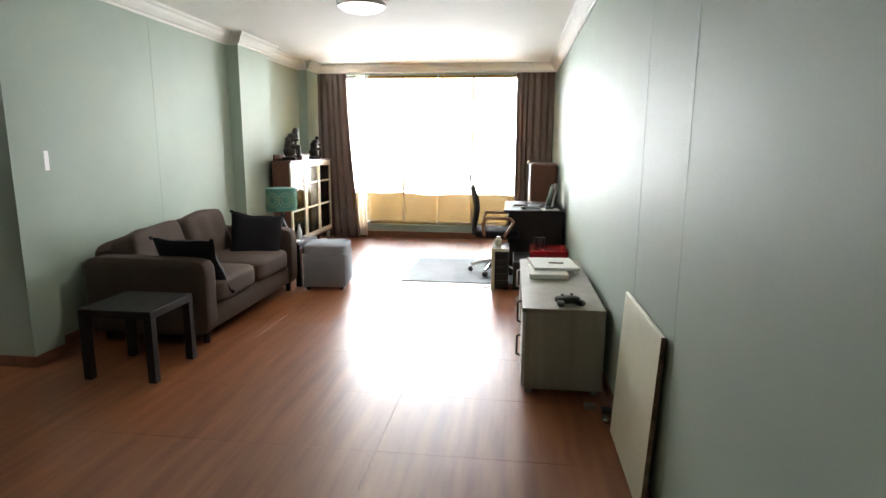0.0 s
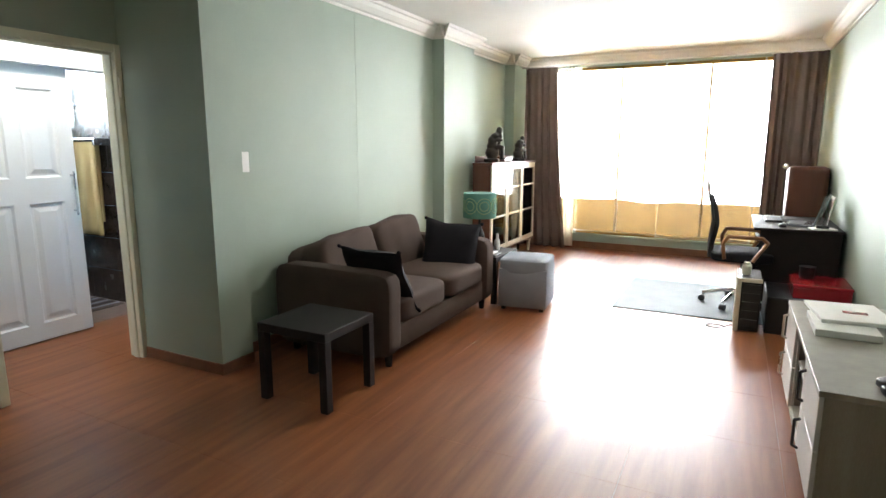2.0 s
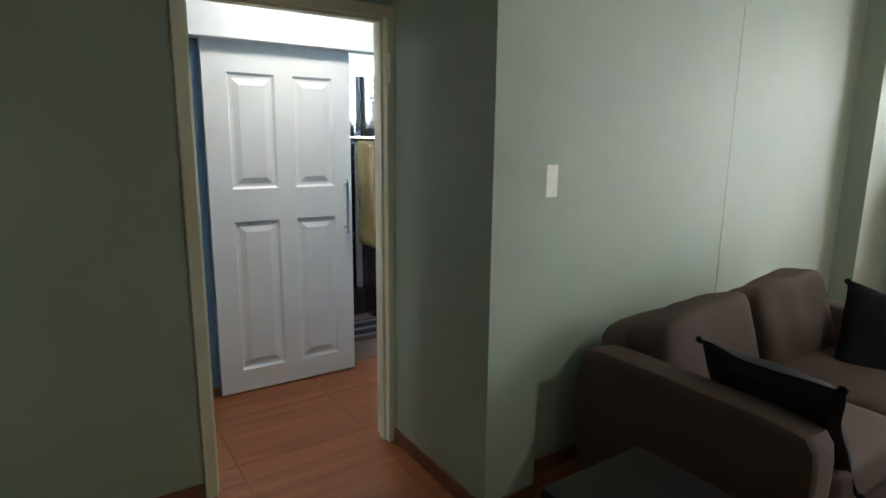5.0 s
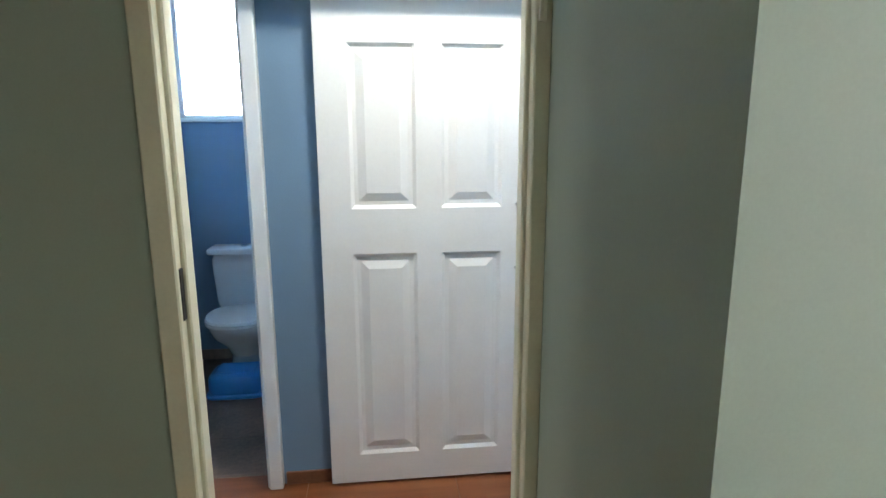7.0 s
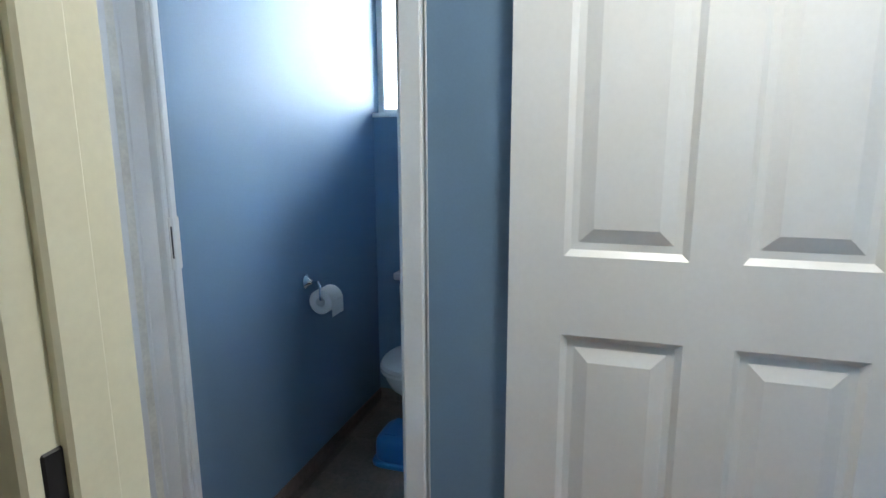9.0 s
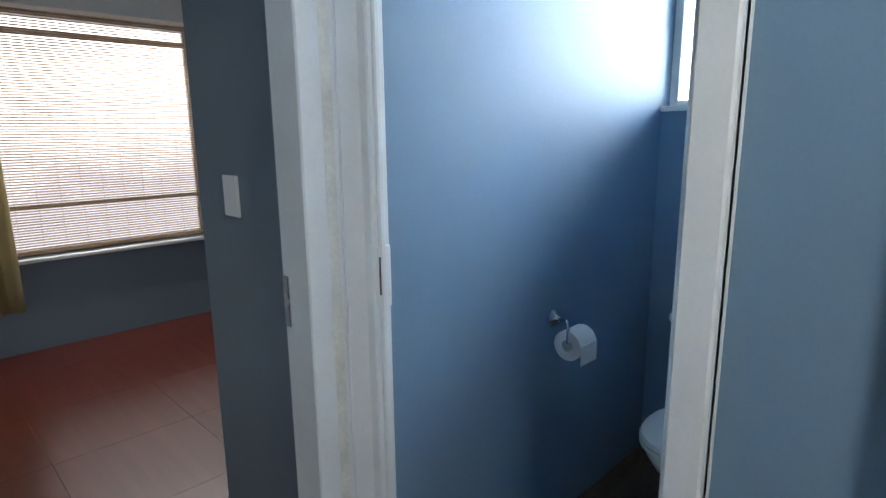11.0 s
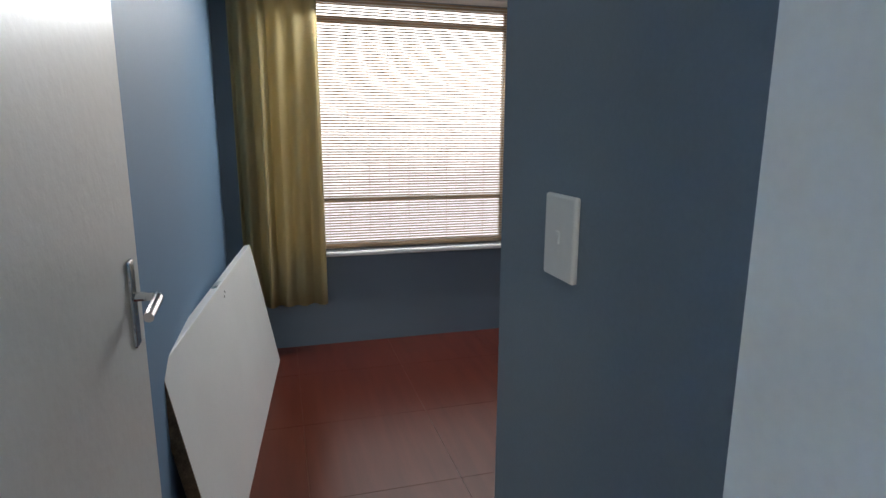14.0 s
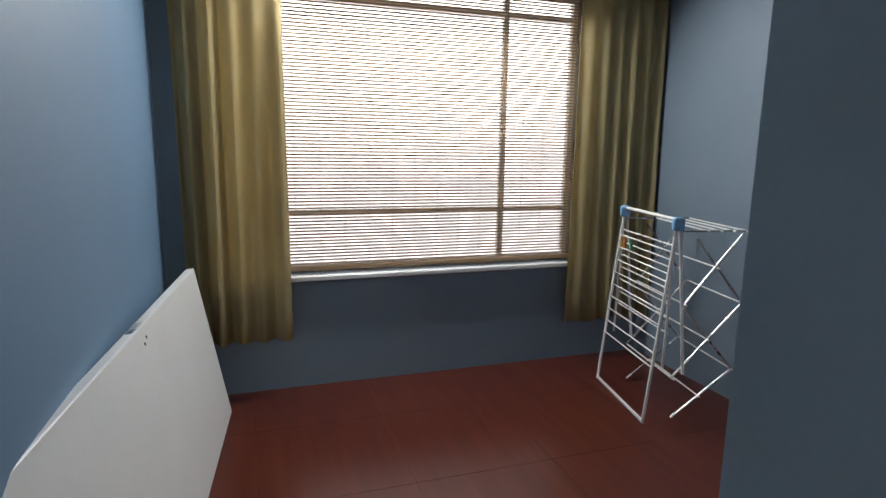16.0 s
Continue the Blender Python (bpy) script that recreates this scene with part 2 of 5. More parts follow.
def pipe(bm, pts, r, n=8):
    for a, b in zip(pts, pts[1:]):
        tube(bm, a, b, r, n)
    for p in pts[1:-1]:
        bmesh.ops.create_icosphere(bm, subdivisions=1, radius=r * 1.03, matrix=Matrix.Translation(p))
    return bm


def lathe(bm, prof, n=24, place=(0, 0, 0), sx=1.0, sy=1.0):
    rings = []
    for r, z in prof:
        rings.append([bm.verts.new((place[0] + sx * r * math.cos(2 * math.pi * i / n), place[1] + sy * r * math.sin(2 * math.pi * i / n), place[2] + z)) for i in range(n)])
    for a, b in zip(rings, rings[1:]):
        for i in range(n):
            bm.faces.new((a[i], a[(i + 1) % n], b[(i + 1) % n], b[i]))
    bm.faces.new(rings[0][::-1])
    bm.faces.new(rings[-1])
    return bm


def soft(size, power=6.0, puff=0.0, wob=0.0, seed=0, cuts=11, m=None):
    """A stuffed block: rounded corners, swollen faces and a little unevenness."""
    bm = bmesh.new()
    bmesh.ops.create_cube(bm, size=2)
    bmesh.ops.subdivide_edges(bm, edges=bm.edges[:], cuts=cuts, use_grid_fill=True)
    for v in bm.verts:
        p = v.co.copy()
        k = (abs(p.x) ** power + abs(p.y) ** power + abs(p.z) ** power) ** (1 / power)
        p = p * (max(abs(p.x), abs(p.y), abs(p.z)) / k)
        fx, fy, fz = (1 - min(1, abs(c)) ** 2 for c in p)
        p.z *= 1 + puff * fx * fy
        q = Vector((p.x * size[0] / 2, p.y * size[1] / 2, p.z * size[2] / 2))
        if wob:
            q += noise.noise_vector(q * 5 + Vector((seed * 7.3, seed, 0))) * wob
        v.co = q
    if m is not None:
        bm.transform(m)
    return bm


def pillow(size, h, seed, n=16):
    """A square cushion with drawn-out corners, thin seams and a full middle."""
    bm = bmesh.new()
    grids = []
    for side in (1, -1):
        g = []
        for j in range(n + 1):
            row = []
            for i in range(n + 1):
                u, v = -1 + 2 * i / n, -1 + 2 * j / n
                pull = 1 - 0.09 * (1 - u * u) * abs(v) ** 3
                pull2 = 1 - 0.09 * (1 - v * v) * abs(u) ** 3
                z = side * h / 2 * ((1 - u ** 4) * (1 - v ** 4)) ** 0.6
                p = Vector((u * size / 2 * pull2, v * size / 2 * pull, z))
                row.append(bm.verts.new(p + noise.noise_vector(p * 7 + Vector((seed, 0, 0))) * 0.012))
            g.append(row)
        grids.append(g)
    for g in grids:
        for j in range(n):
            for i in range(n):
                bm.faces.new((g[j][i], g[j][i + 1], g[j + 1][i + 1], g[j + 1][i]))
    bmesh.ops.remove_doubles(bm, verts=bm.verts, dist=0.004)
    return bm


def drape(x0, x1, z0, z1, folds, amp, seed, pinch=0.5, nz=14, flare=0.0):
    """A hanging cloth in the x-z plane with uneven folds that open towards the hem."""
    bm = bmesh.new()
    rnd = random.Random(seed)
    nx = folds * 10
    ph = [rnd.uniform(-0.5, 0.5) for _ in range(folds + 2)]
    am = [rnd.uniform(0.35, 1.45) for _ in range(folds + 2)]
    rows = []
    for j in range(nz + 1):
        h = j / nz
        row = []
        for i in range(nx + 1):
            u = i / nx * folds
            k = int(u)
            f = u - k
            a = am[k] * (1 - f) + am[k + 1] * f
            p = ph[k] * (1 - f) + ph[k + 1] * f
            w = amp * a * (pinch + (1 - pinch) * (1 - h))
            y = w * math.sin(2 * math.pi * (u + 0.12 * p * (1 - h))) + 0.25 * amp * noise.noise(Vector((u * 0.8, h * 2.5, seed)))
            x = x0 + (x1 - x0) * (i / nx + 0.5 / folds * p * 0.5) + 0.03 * p * (1 - h) + flare * (1 - h) ** 1.5 * i / nx
            z = z0 + (z1 - z0) * h + (0.012 * noise.noise(Vector((u, seed, 0))) if j == 0 else 0)
            row.append(bm.verts.new((x, y, z)))
        rows.append(row)
    for a, b in zip(rows, rows[1:]):
        for i in range(nx):
            bm.faces.new((a[i], a[i + 1], b[i + 1], b[i]))
    return bm


def thick(ob, t):
    md = ob.modifiers.new("thickness", "SOLIDIFY")
    md.thickness, md.offset = t, 0
    return ob

# ---- large structure ----
CZ = 2.66          # ceiling height
XR = 1.085          # living room, window-side long wall
XL = -2.72         # living room, sofa wall
XD = -3.32         # living room, wall with the doorway
YW = 8.80          # living room window wall
YS = -1.3          # wall behind the start of the walk
LW = -4.305         # lobby west wall
BE, BW, BS = -3.46, -6.45, -2.25   # bedroom east, west and window walls
TS, TN, TW = 1.455, 2.27, -5.82     # toilet south, north and west walls


def wall(name, lo, hi, mat, label):
    return structure(name, boxed(lo, hi), mat, label, "wall")


# living room
wall("wall_living_east", (XR, YS, 0), (XR + 0.2, YW, CZ), SAGE, "long sage-green painted panel wall beside the desk")
wall("wall_living_west", (XL - 0.2, 3.35, 0), (XL, YW, CZ), SAGE, "sage-green painted wall behind the sofa")
wall("pilaster_1", (XD, 3.092, 0), (-2.58, 3.35, CZ), SAGE, "sage-green wall end projecting beside the doorway")
wall("pilaster_2", (XL, 6.19, 0), (-2.58, 6.95, CZ), SAGE, "sage-green pilaster on the sofa wall")
wall("pilaster_3", (XL, 8.33, 0), (-2.58, YW, CZ), SAGE, "sage-green pilaster beside the window")
wall("wall_living_south", (XD - 0.1, YS - 0.2, 0), (XR + 0.2, YS, CZ), SAGE, "sage-green wall behind the walk's start")


def doorway_wall(name, axis, at, thick_, a0, a1, o0, o1, oz, mat, label):
    """A wall in the plane axis=at..at+thick_, from a0 to a1, with one opening o0..o1 up to oz."""
    bm = bmesh.new()
    for u0, u1, z0, z1 in ((a0, o0, 0, CZ), (o1, a1, 0, CZ), (o0, o1, oz, CZ)):
        if axis == "x":
            box(bm, (at, u0, z0), (at + thick_, u1, z1))
        else:
            box(bm, (u0, at, z0), (u1, at + thick_, z1))
    return structure(name, bm, mat, label, "wall")


D1A, D1B, D1Z = 2.235, 3.060, 2.015
doorway_wall("wall_living_doorway", "x", -3.42, 0.10, YS, 3.092, D1A, D1B, D1Z, SAGE, "sage-green wall with the open doorway to the lobby")
# window wall of the living room
WX0, WX1, WZ0, WZ1 = -2.30, 0.97, 0.215, 2.505
bm = bmesh.new()
box(bm, (XL - 0.2, YW, 0), (XR + 0.2, YW + 0.2, WZ0))
box(bm, (XL - 0.2, YW, WZ1), (XR + 0.2, YW + 0.2, CZ))
box(bm, (XL - 0.2, YW, WZ0), (WX0, YW + 0.2, WZ1))
box(bm, (WX1, YW, WZ0), (XR + 0.2, YW + 0.2, WZ1))
structure("wall_living_window", bm, SAGE, "sage-green wall round the wide window", "wall")

# lobby, its skins in blue-grey
doorway_wall("wall_lobby_east", "x", -3.43, 0.01, 1.52, 4.1, D1A, D1B, D1Z, BLUE, "blue-grey lobby face of the doorway wall")
wall("wall_lobby_north", (LW, 4.0, 0), (-3.42, 4.15, CZ), BLUE, "blue-grey end wall of the lobby")
T0, T1, B0, B1 = 1.507, 2.212, 2.52, 3.86
bm = bmesh.new()
for y0, y1, z0, z1 in ((1.455, T0, 0, CZ), (T0, T1, 2.03, CZ), (T1, B0, 0, CZ), (B0, B1, 2.05, CZ), (B1, 4.1, 0, CZ)):
    box(bm, (LW - 0.07, y0, z0), (LW, y1, z1))
structure("wall_lobby_west", bm, BLUE, "blue-grey lobby wall with toilet and bathroom openings", "wall")
# bedroom
bm = boxed((-3.49, 1.37, 2.03), (-4.225, 1.50, CZ))
structure("wall_bedroom_lintel", bm, BLUE2, "blue-grey wall over the bedroom doorway", "wall")
wall("wall_bedroom_north", (BW - 0.1, 0.732, 0), (-4.196, 1.37, CZ), BLUE2, "blue-grey wall end with a light switch")
# BLUE instead of BLUE2: the window's bluish light is put into the colour
wall("wall_bedroom_east", (BE, BS, 0), (-3.42, 1.52, CZ), BLUE, "blue-grey bedroom wall behind the open door")
wall("wall_bedroom_west", (BW - 0.15, BS, 0), (BW, 0.732, CZ), BLUE2, "blue-grey bedroom wall beside the drying rack")
bm = bmesh.new()
GX0, GX1, GZ0, GZ1 = -5.93, -3.72, 0.665, 2.34
box(bm, (BW - 0.15, BS - 0.2, 0), (BE + 0.1, BS, GZ0))
box(bm, (BW - 0.15, BS - 0.2, GZ1), (BE + 0.1, BS, CZ))
box(bm, (BW - 0.15, BS - 0.2, GZ0), (GX0, BS, GZ1))
box(bm, (GX1, BS - 0.2, GZ0), (BE + 0.1, BS, GZ1))
structure("wall_bedroom_window", bm, BLUE2, "blue-grey bedroom wall round the window", "wall")
# toilet
wall("wall_toilet_south", (TW - 0.15, 1.372, 0), (LW - 0.07, TS, CZ), BLUE, "blue-grey toilet wall with the paper holder")
wall("wall_toilet_north", (-6.3, TN, 0), (LW - 0.07, TN + 0.1, CZ), BLUE, "blue-grey partition between toilet and bathroom")
bm = bmesh.new()
for y0, y1, z0, z1 in ((TS, TN, 0, 1.585), (TS, TN, 2.45, CZ)):
    box(bm, (TW - 0.15, y0, z0), (TW, y1, z1))
structure("wall_toilet_west", bm, BLUE, "blue-grey toilet wall under the high window", "wall")
# bathroom
YB, XB = 3.91, -6.15
wall("wall_bath_north", (XB - 0.1, YB + 0.012, 0), (-4.3, YB + 0.15, CZ), BLUE, "bathroom wall behind dark tiles")
bm = bmesh.new()
for y0, y1, z0, z1 in ((2.37, 4.0, 0, 1.63), (2.37, 4.0, 2.45, CZ), (3.9, 4.0, 1.63, 2.45)):
    box(bm, (XB - 0.15, y0, z0), (XB - 0.012, y1, z1))
structure("wall_bath_west", bm, BLUE, "bathroom wall round the high window", "wall")

# ceilings
structure("ceiling_living", boxed((XD - 0.2, YS - 0.2, CZ), (XR + 0.2, YW + 0.2, CZ + 0.15)), CEIL, "white painted living room ceiling", "ceiling")
structure("ceiling_rooms", boxed((-6.6, BS - 0.2, CZ), (XD - 0.2, 4.2, CZ + 0.15)), CEIL, "white painted ceiling of lobby, bedroom and bathroom", "ceiling")

# floors: base sheets below the boards
fl_living = structure("floor_living", boxed((XD - 0.18, YS - 0.2, -0.1), (XR + 0.2, YW + 0.2, -0.012)), JOINT, "red-brown wood-look laminate floor with fine joints", "floor")
fl_rooms = structure("floor_bedroom", boxed((-6.6, BS - 0.2, -0.1), (XD - 0.18, 1.6, -0.012)), JOINT, "dark red laminate bedroom floor", "floor")
fl_lobby = structure("floor_lobby", boxed((-4.38, 1.6, -0.1), (XD - 0.18, 4.2, -0.012)), JOINT, "red-brown laminate lobby floor", "floor")
fl_wet = structure("floor_bathroom", boxed((-6.6, 1.6, -0.1), (-4.38, 4.2, -0.012)), GROUT, "dark slate-look tiled floor of toilet and bathroom", "floor")

# cornice: stepped cove along the living room's walls
COVE = [(0, -0.125), (0.012, -0.125), (0.016, -0.105), (0.035, -0.095), (0.07, -0.06), (0.085, -0.03), (0.105, -0.022), (0.115, 0), (0, 0)]


def cornice(name, a, b, inward, close=0.0):
    bm = bmesh.new()
    rings = []
    d = (Vector(b) - Vector(a)).normalized()
    for p, s in ((a, -1), (b, 1)):
        rings.append([bm.verts.new((p[0] + inward[0] * u + d.x * s * close * u, p[1] + inward[1] * u + d.y * s * close * u, CZ - 0.001 + w)) for u, w in COVE])
    n = len(COVE)
    for i in range(n):
        bm.faces.new((rings[0][i], rings[0][(i + 1) % n], rings[1][(i + 1) % n], rings[1][i]))
    bm.faces.new(rings[0])
    bm.faces.new(rings[1][::-1])
    return structure(name, bm, CEIL, "white moulded plaster cornice", "cornice")


E_, W_, N_, S_ = (-1, 0), (1, 0), (0, -1), (0, 1)
cornice("cornice_east", (XR, YS), (XR, YW), E_)
cornice("cornice_window", (XL, YW), (XR, YW), N_)
cornice("cornice_west_1", (XL, 3.35), (XL, 6.19), W_)
cornice("cornice_west_2", (XL, 6.95), (XL, 8.33), W_)
cornice("cornice_pilaster_1", (-2.58, 3.092), (-2.58, 3.35), W_, 1)
cornice("cornice_pilaster_2", (-2.58, 6.19), (-2.58, 6.95), W_, 1)
cornice("cornice_pilaster_3", (-2.58, 8.33), (-2.58, YW), W_, 1)
cornice("cornice_pilaster_2_near", (XL, 6.19), (-2.58, 6.19), N_)
cornice("cornice_pilaster_2_far", (XL, 6.95), (-2.58, 6.95), S_)
cornice("cornice_pilaster_3_near", (XL, 8.33), (-2.58, 8.33), N_)

# skirtings


def skirting(name, lo, hi, mat=SKIRT, label="brown skirting board with a pale top line"):
    return structure(name, boxed(lo, hi, 0.003), mat, label, "skirting")


H = 0.075
skirting("baseboard_east", (XR - 0.012, YS, 0), (XR, YW - 0.02, H))
skirting("baseboard_window", (XL, YW - 0.022, 0), (XR, YW, 0.10), SKIRT, "brown skirting under the window")
skirting("baseboard_west", (XL, 3.35, 0), (XL + 0.012, 6.19, H))
skirting("baseboard_west_far", (XL, 6.95, 0), (XL + 0.012, 8.33, H))
skirting("baseboard_pilaster", (-2.58, 3.080, 0), (-2.568, 3.35, H))
skirting("baseboard_return", (XD + 0.015, 3.080, 0), (-2.58, 3.092, H))
skirting("baseboard_pilaster_2", (-2.58, 6.19, 0), (-2.568, 6.95, H))
skirting("baseboard_pilaster_3", (-2.58, 8.33, 0), (-2.568, YW - 0.022, H))
skirting("baseboard_doorway", (XD, YS, 0), (XD + 0.012, 2.188, H))
skirting("baseboard_toilet", (TW, TS, 0), (LW - 0.07, TS + 0.01, 0.07), SLATE, "brown tile skirting")
skirting("baseboard_toilet_west", (TW, TS + 0.01, 0), (TW + 0.01, TN, 0.07), SLATE, "brown tile skirting")
skirting("baseboard_lobby", (LW, T1 + 0.06, 0), (LW + 0.01, B0, 0.06))
# raised joints of the wall panels
for nm, lo, hi in (("wall_joint_1", (XR - 0.0012, 2.65, H), (XR, 2.664, CZ - 0.12)), ("wall_joint_2", (XR - 0.0012, 1.95, H), (XR, 1.96, CZ - 0.12)),
                   ("wall_joint_3", (XL, 4.80, H), (XL + 0.002, 4.81, CZ - 0.12))):
    structure(nm, boxed(lo, hi, 0.0005), SAGE, "painted-over joint between wall panels", "wall")

# door frames


def frame_u(name, axis, at0, at1, o0, o1, oz, w, mat, label, step=0.003):
    """A painted steel frame round an opening: two jambs and a head as parts, with a rebate step."""
    t = thing(name, (0, 0, 0), label, "door frame")
    t["kind"] = "structure"

    def piece(nm, u0, u1, z0, z1):
        bm = bmesh.new()
        for k in (0, 1) if step else (0,):
            lo_u, hi_u = u0, u1
            if nm == "jamb":
                if u0 < o0:
                    hi_u = u1 + (step if k else 0)
                else:
                    lo_u = u0 - (step if k else 0)
            a0, a1 = (at0, at1) if k == 0 else (at0 + (at1 - at0) * 0.35, at0 + (at1 - at0) * 0.72)
            zz0 = z0 - (step if (nm == "head" and k) else 0)
            if axis == "x":
                box(bm, (a0, lo_u, zz0), (a1, hi_u, z1), 0.004)
            else:
                box(bm, (lo_u, a0, zz0), (hi_u, a1, z1), 0.004)
        part(nm, bm, mat, t)

    piece("jamb", o0 - w, o0 + 0.006, 0, oz + w)
    piece("jamb", o1 - 0.006, o1 + w, 0, oz + w)
    piece("head", o0 + 0.006, o1 - 0.006, oz - 0.006, oz + w)
    return t


fr1 = frame_u("door_frame_living", "x", -3.436, XD + 0.014, D1A, D1B, D1Z, 0.045, CREAM, "cream-painted steel door frame of the lobby doorway", 0.012)
fr2 = frame_u("door_frame_toilet", "x", LW - 0.007, -4.262, T0, T1, 2.03, 0.05, FRAMEW, "white-painted steel door frame of the toilet", 0.010)
fr3 = frame_u("door_frame_bedroom", "y", 1.372, 1.485, -4.115, -3.53, 2.02, 0.09, FRAMEW, "white-painted steel door frame of the bedroom", 0)
part("worn_stripe", boxed((-4.190, 1.4845, 0.001), (-4.164, 1.4856, 2.06)), material("yellowed_paint", (0.75, 0.745, 0.67), 0.4, 0, 0.15, 9), fr3, "strip of yellowed old paint")
part("jamb_return", boxed((-4.30, 1.374, 0), (-4.206, 1.4835, 2.07), 0.003), FRAMEW, fr3)
part("lock_strike", boxed((-4.310, T0 - 0.004, 1.10), (-4.272, T0 + 0.012, 1.25), 0.003), WHITE, fr2, "painted strike plate with a slot")
part("strike_slot", boxed((-4.292, T0 + 0.009, 1.135), (-4.274, T0 + 0.0135, 1.225)), BLACK, fr2, "dark slot")
part("lock_strike", boxed((-4.112, 1.378, 1.07), (-4.105, 1.40, 1.19), 0.002), STEEL, fr3, "steel strike plate")
part("strike_slot", boxed((-3.345, D1A + 0.003, 1.07), (-3.323, D1A + 0.0085, 1.195), 0.002), BLACK, fr1, "dark latch slot")
part("hinge", tube(bmesh.new(), (XD + 0.016, 3.07, 1.74), (XD + 0.016, 3.07, 1.86), 0.009), CREAM, fr1, "painted hinge knuckle")

# ---- outdoors seen through the windows ----


def backdrop(name, a, b, c, d, mat, label):
    bm = bmesh.new()
    bm.faces.new([bm.verts.new(p) for p in (a, b, c, d)])
    return structure(name, bm, mat, label, "backdrop")


backdrop("backdrop_living", (-6, 10.2, -1), (5, 10.2, -1), (5, 10.2, 3.6), (-6, 10.2, 3.6), LIVING_OUT, "sunlit tan garden wall under a bright sky")
backdrop("backdrop_bedroom", (-9, -4.2, -1), (-1, -4.2, -1), (-1, -4.2, 4.5), (-9, -4.2, 4.5), BED_OUT, "pale garden and trees under a bright sky")
backdrop("backdrop_side", (-7.2, 0.5, 0.5), (-7.2, 5, 0.5), (-7.2, 5, 4), (-7.2, 0.5, 4), SIDE_OUT, "bright hazy sky")
structure("ground", boxed((-60, -60, -0.3), (60, 60, -0.11)), material("dry_ground", (0.2, 0.17, 0.1), 0.9, 0, 0.3), "dry ground outside", "ground")

# low garden wall with an uneven planted top close behind the wide window
gw = bmesh.new()
top = [0.64 + 0.05 * noise.noise(Vector((k * 0.35, 3.0, 0))) + (0.03 if k < 6 else 0) for k in range(41)]
cols = [[gw.verts.new((-4 + k * 0.2, y, z)) for y, z in ((9.45, -0.1), (9.60, -0.1), (9.60, top[k]), (9.45, top[k]))] for k in range(41)]
for a, b in zip(cols, cols[1:]):
    for i in range(4):
        gw.faces.new((a[i], a[(i + 1) % 4], b[(i + 1) % 4], b[i]))
gw.faces.new(cols[0])
gw.faces.new(cols[-1][::-1])
structure("garden_wall", gw, material("tan_plaster", (0.13, 0.078, 0.024), 0.85, 0, 0.15), "low tan garden wall outside the wide window", "wall")

# ---- windows ----


def window(name, axis, at, u0, u1, z0, z1, mull, trans, mat, label, pane=GLASS, bar=0.035):
    t = thing(name, (0, 0, 0), label, "window")
    t["kind"] = "structure"

    def bx(a, b, c, d, e0, e1):
        return boxed((at + e0, a, c), (at + e1, b, d), 0.003) if axis == "x" else boxed((a, at + e0, c), (b, at + e1, d), 0.003)

    for nm, a, b, c, d in (("frame_side", u0, u0 + bar, z0, z1), ("frame_side", u1 - bar, u1, z0, z1), ("frame_head", u0 + bar, u1 - bar, z1 - bar, z1), ("frame_sill", u0 + bar, u1 - bar, z0, z0 + bar)):
        part(nm, bx(a, b, c, d, -0.025, 0.025), mat, t)
    us = [u0 + bar, *mull, u1 - bar]
    zs = [z0 + bar, *trans, z1 - bar]
    for u in mull:
        part("mullion", bx(u - bar / 2, u + bar / 2, z0 + bar, z1 - bar, -0.02, 0.02), mat, t)
    for z in trans:
        part("transom", bx(u0 + bar, u1 - bar, z - bar / 2, z + bar / 2, -0.017, 0.017), mat, t)
    for a, b in zip(us, us[1:]):
        for c, d in zip(zs, zs[1:]):
            part("pane", bx(a, b, c, d, -0.001, 0.001), pane, t)
    return t


window("window_1", "y", YW + 0.13, WX0, WX1, WZ0, WZ1, [-1.25, -0.15], [], ALU, "wide aluminium window behind bamboo blinds")
window("window_2", "y", BS - 0.15, GX0, GX1, GZ0, GZ1, [-5.437], [1.005, 2.20], WHITE, "white steel bedroom window behind a bamboo blind")
window("window_3", "x", TW - 0.09, TS, TN, 1.585, 2.45, [1.98], [], WHITE, "high frosted toilet window", FROST)
window("window_4", "x", XB - 0.09, 2.37, 3.9, 1.63, 2.45, [3.1], [], WHITE, "high frosted bathroom window", FROST)
structure("window_sill_bedroom", boxed((GX0 - 0.02, BS - 0.12, GZ0 - 0.03), (GX1 + 0.02, BS + 0.035, GZ0), 0.006), WHITE, "white window sill", "sill")
structure("window_sill_toilet", boxed((TW - 0.06, TS + 0.002, 1.575), (TW + 0.025, TN, 1.597), 0.005), WHITE, "white window sill", "sill")
structure("window_ledge_living", boxed((WX0, YW - 0.03, WZ0 - 0.035), (WX1, YW + 0.1, WZ0), 0.006), SAGE, "painted window ledge", "sill")
structure("curtain_pelmet_bedroom", boxed((BW + 0.003, BS + 0.002, 2.32), (BE - 0.003, BS + 0.17, 2.56), 0.006), CEIL, "off-white boxed pelmet over the bedroom window", "pelmet")

# ---- blinds ----


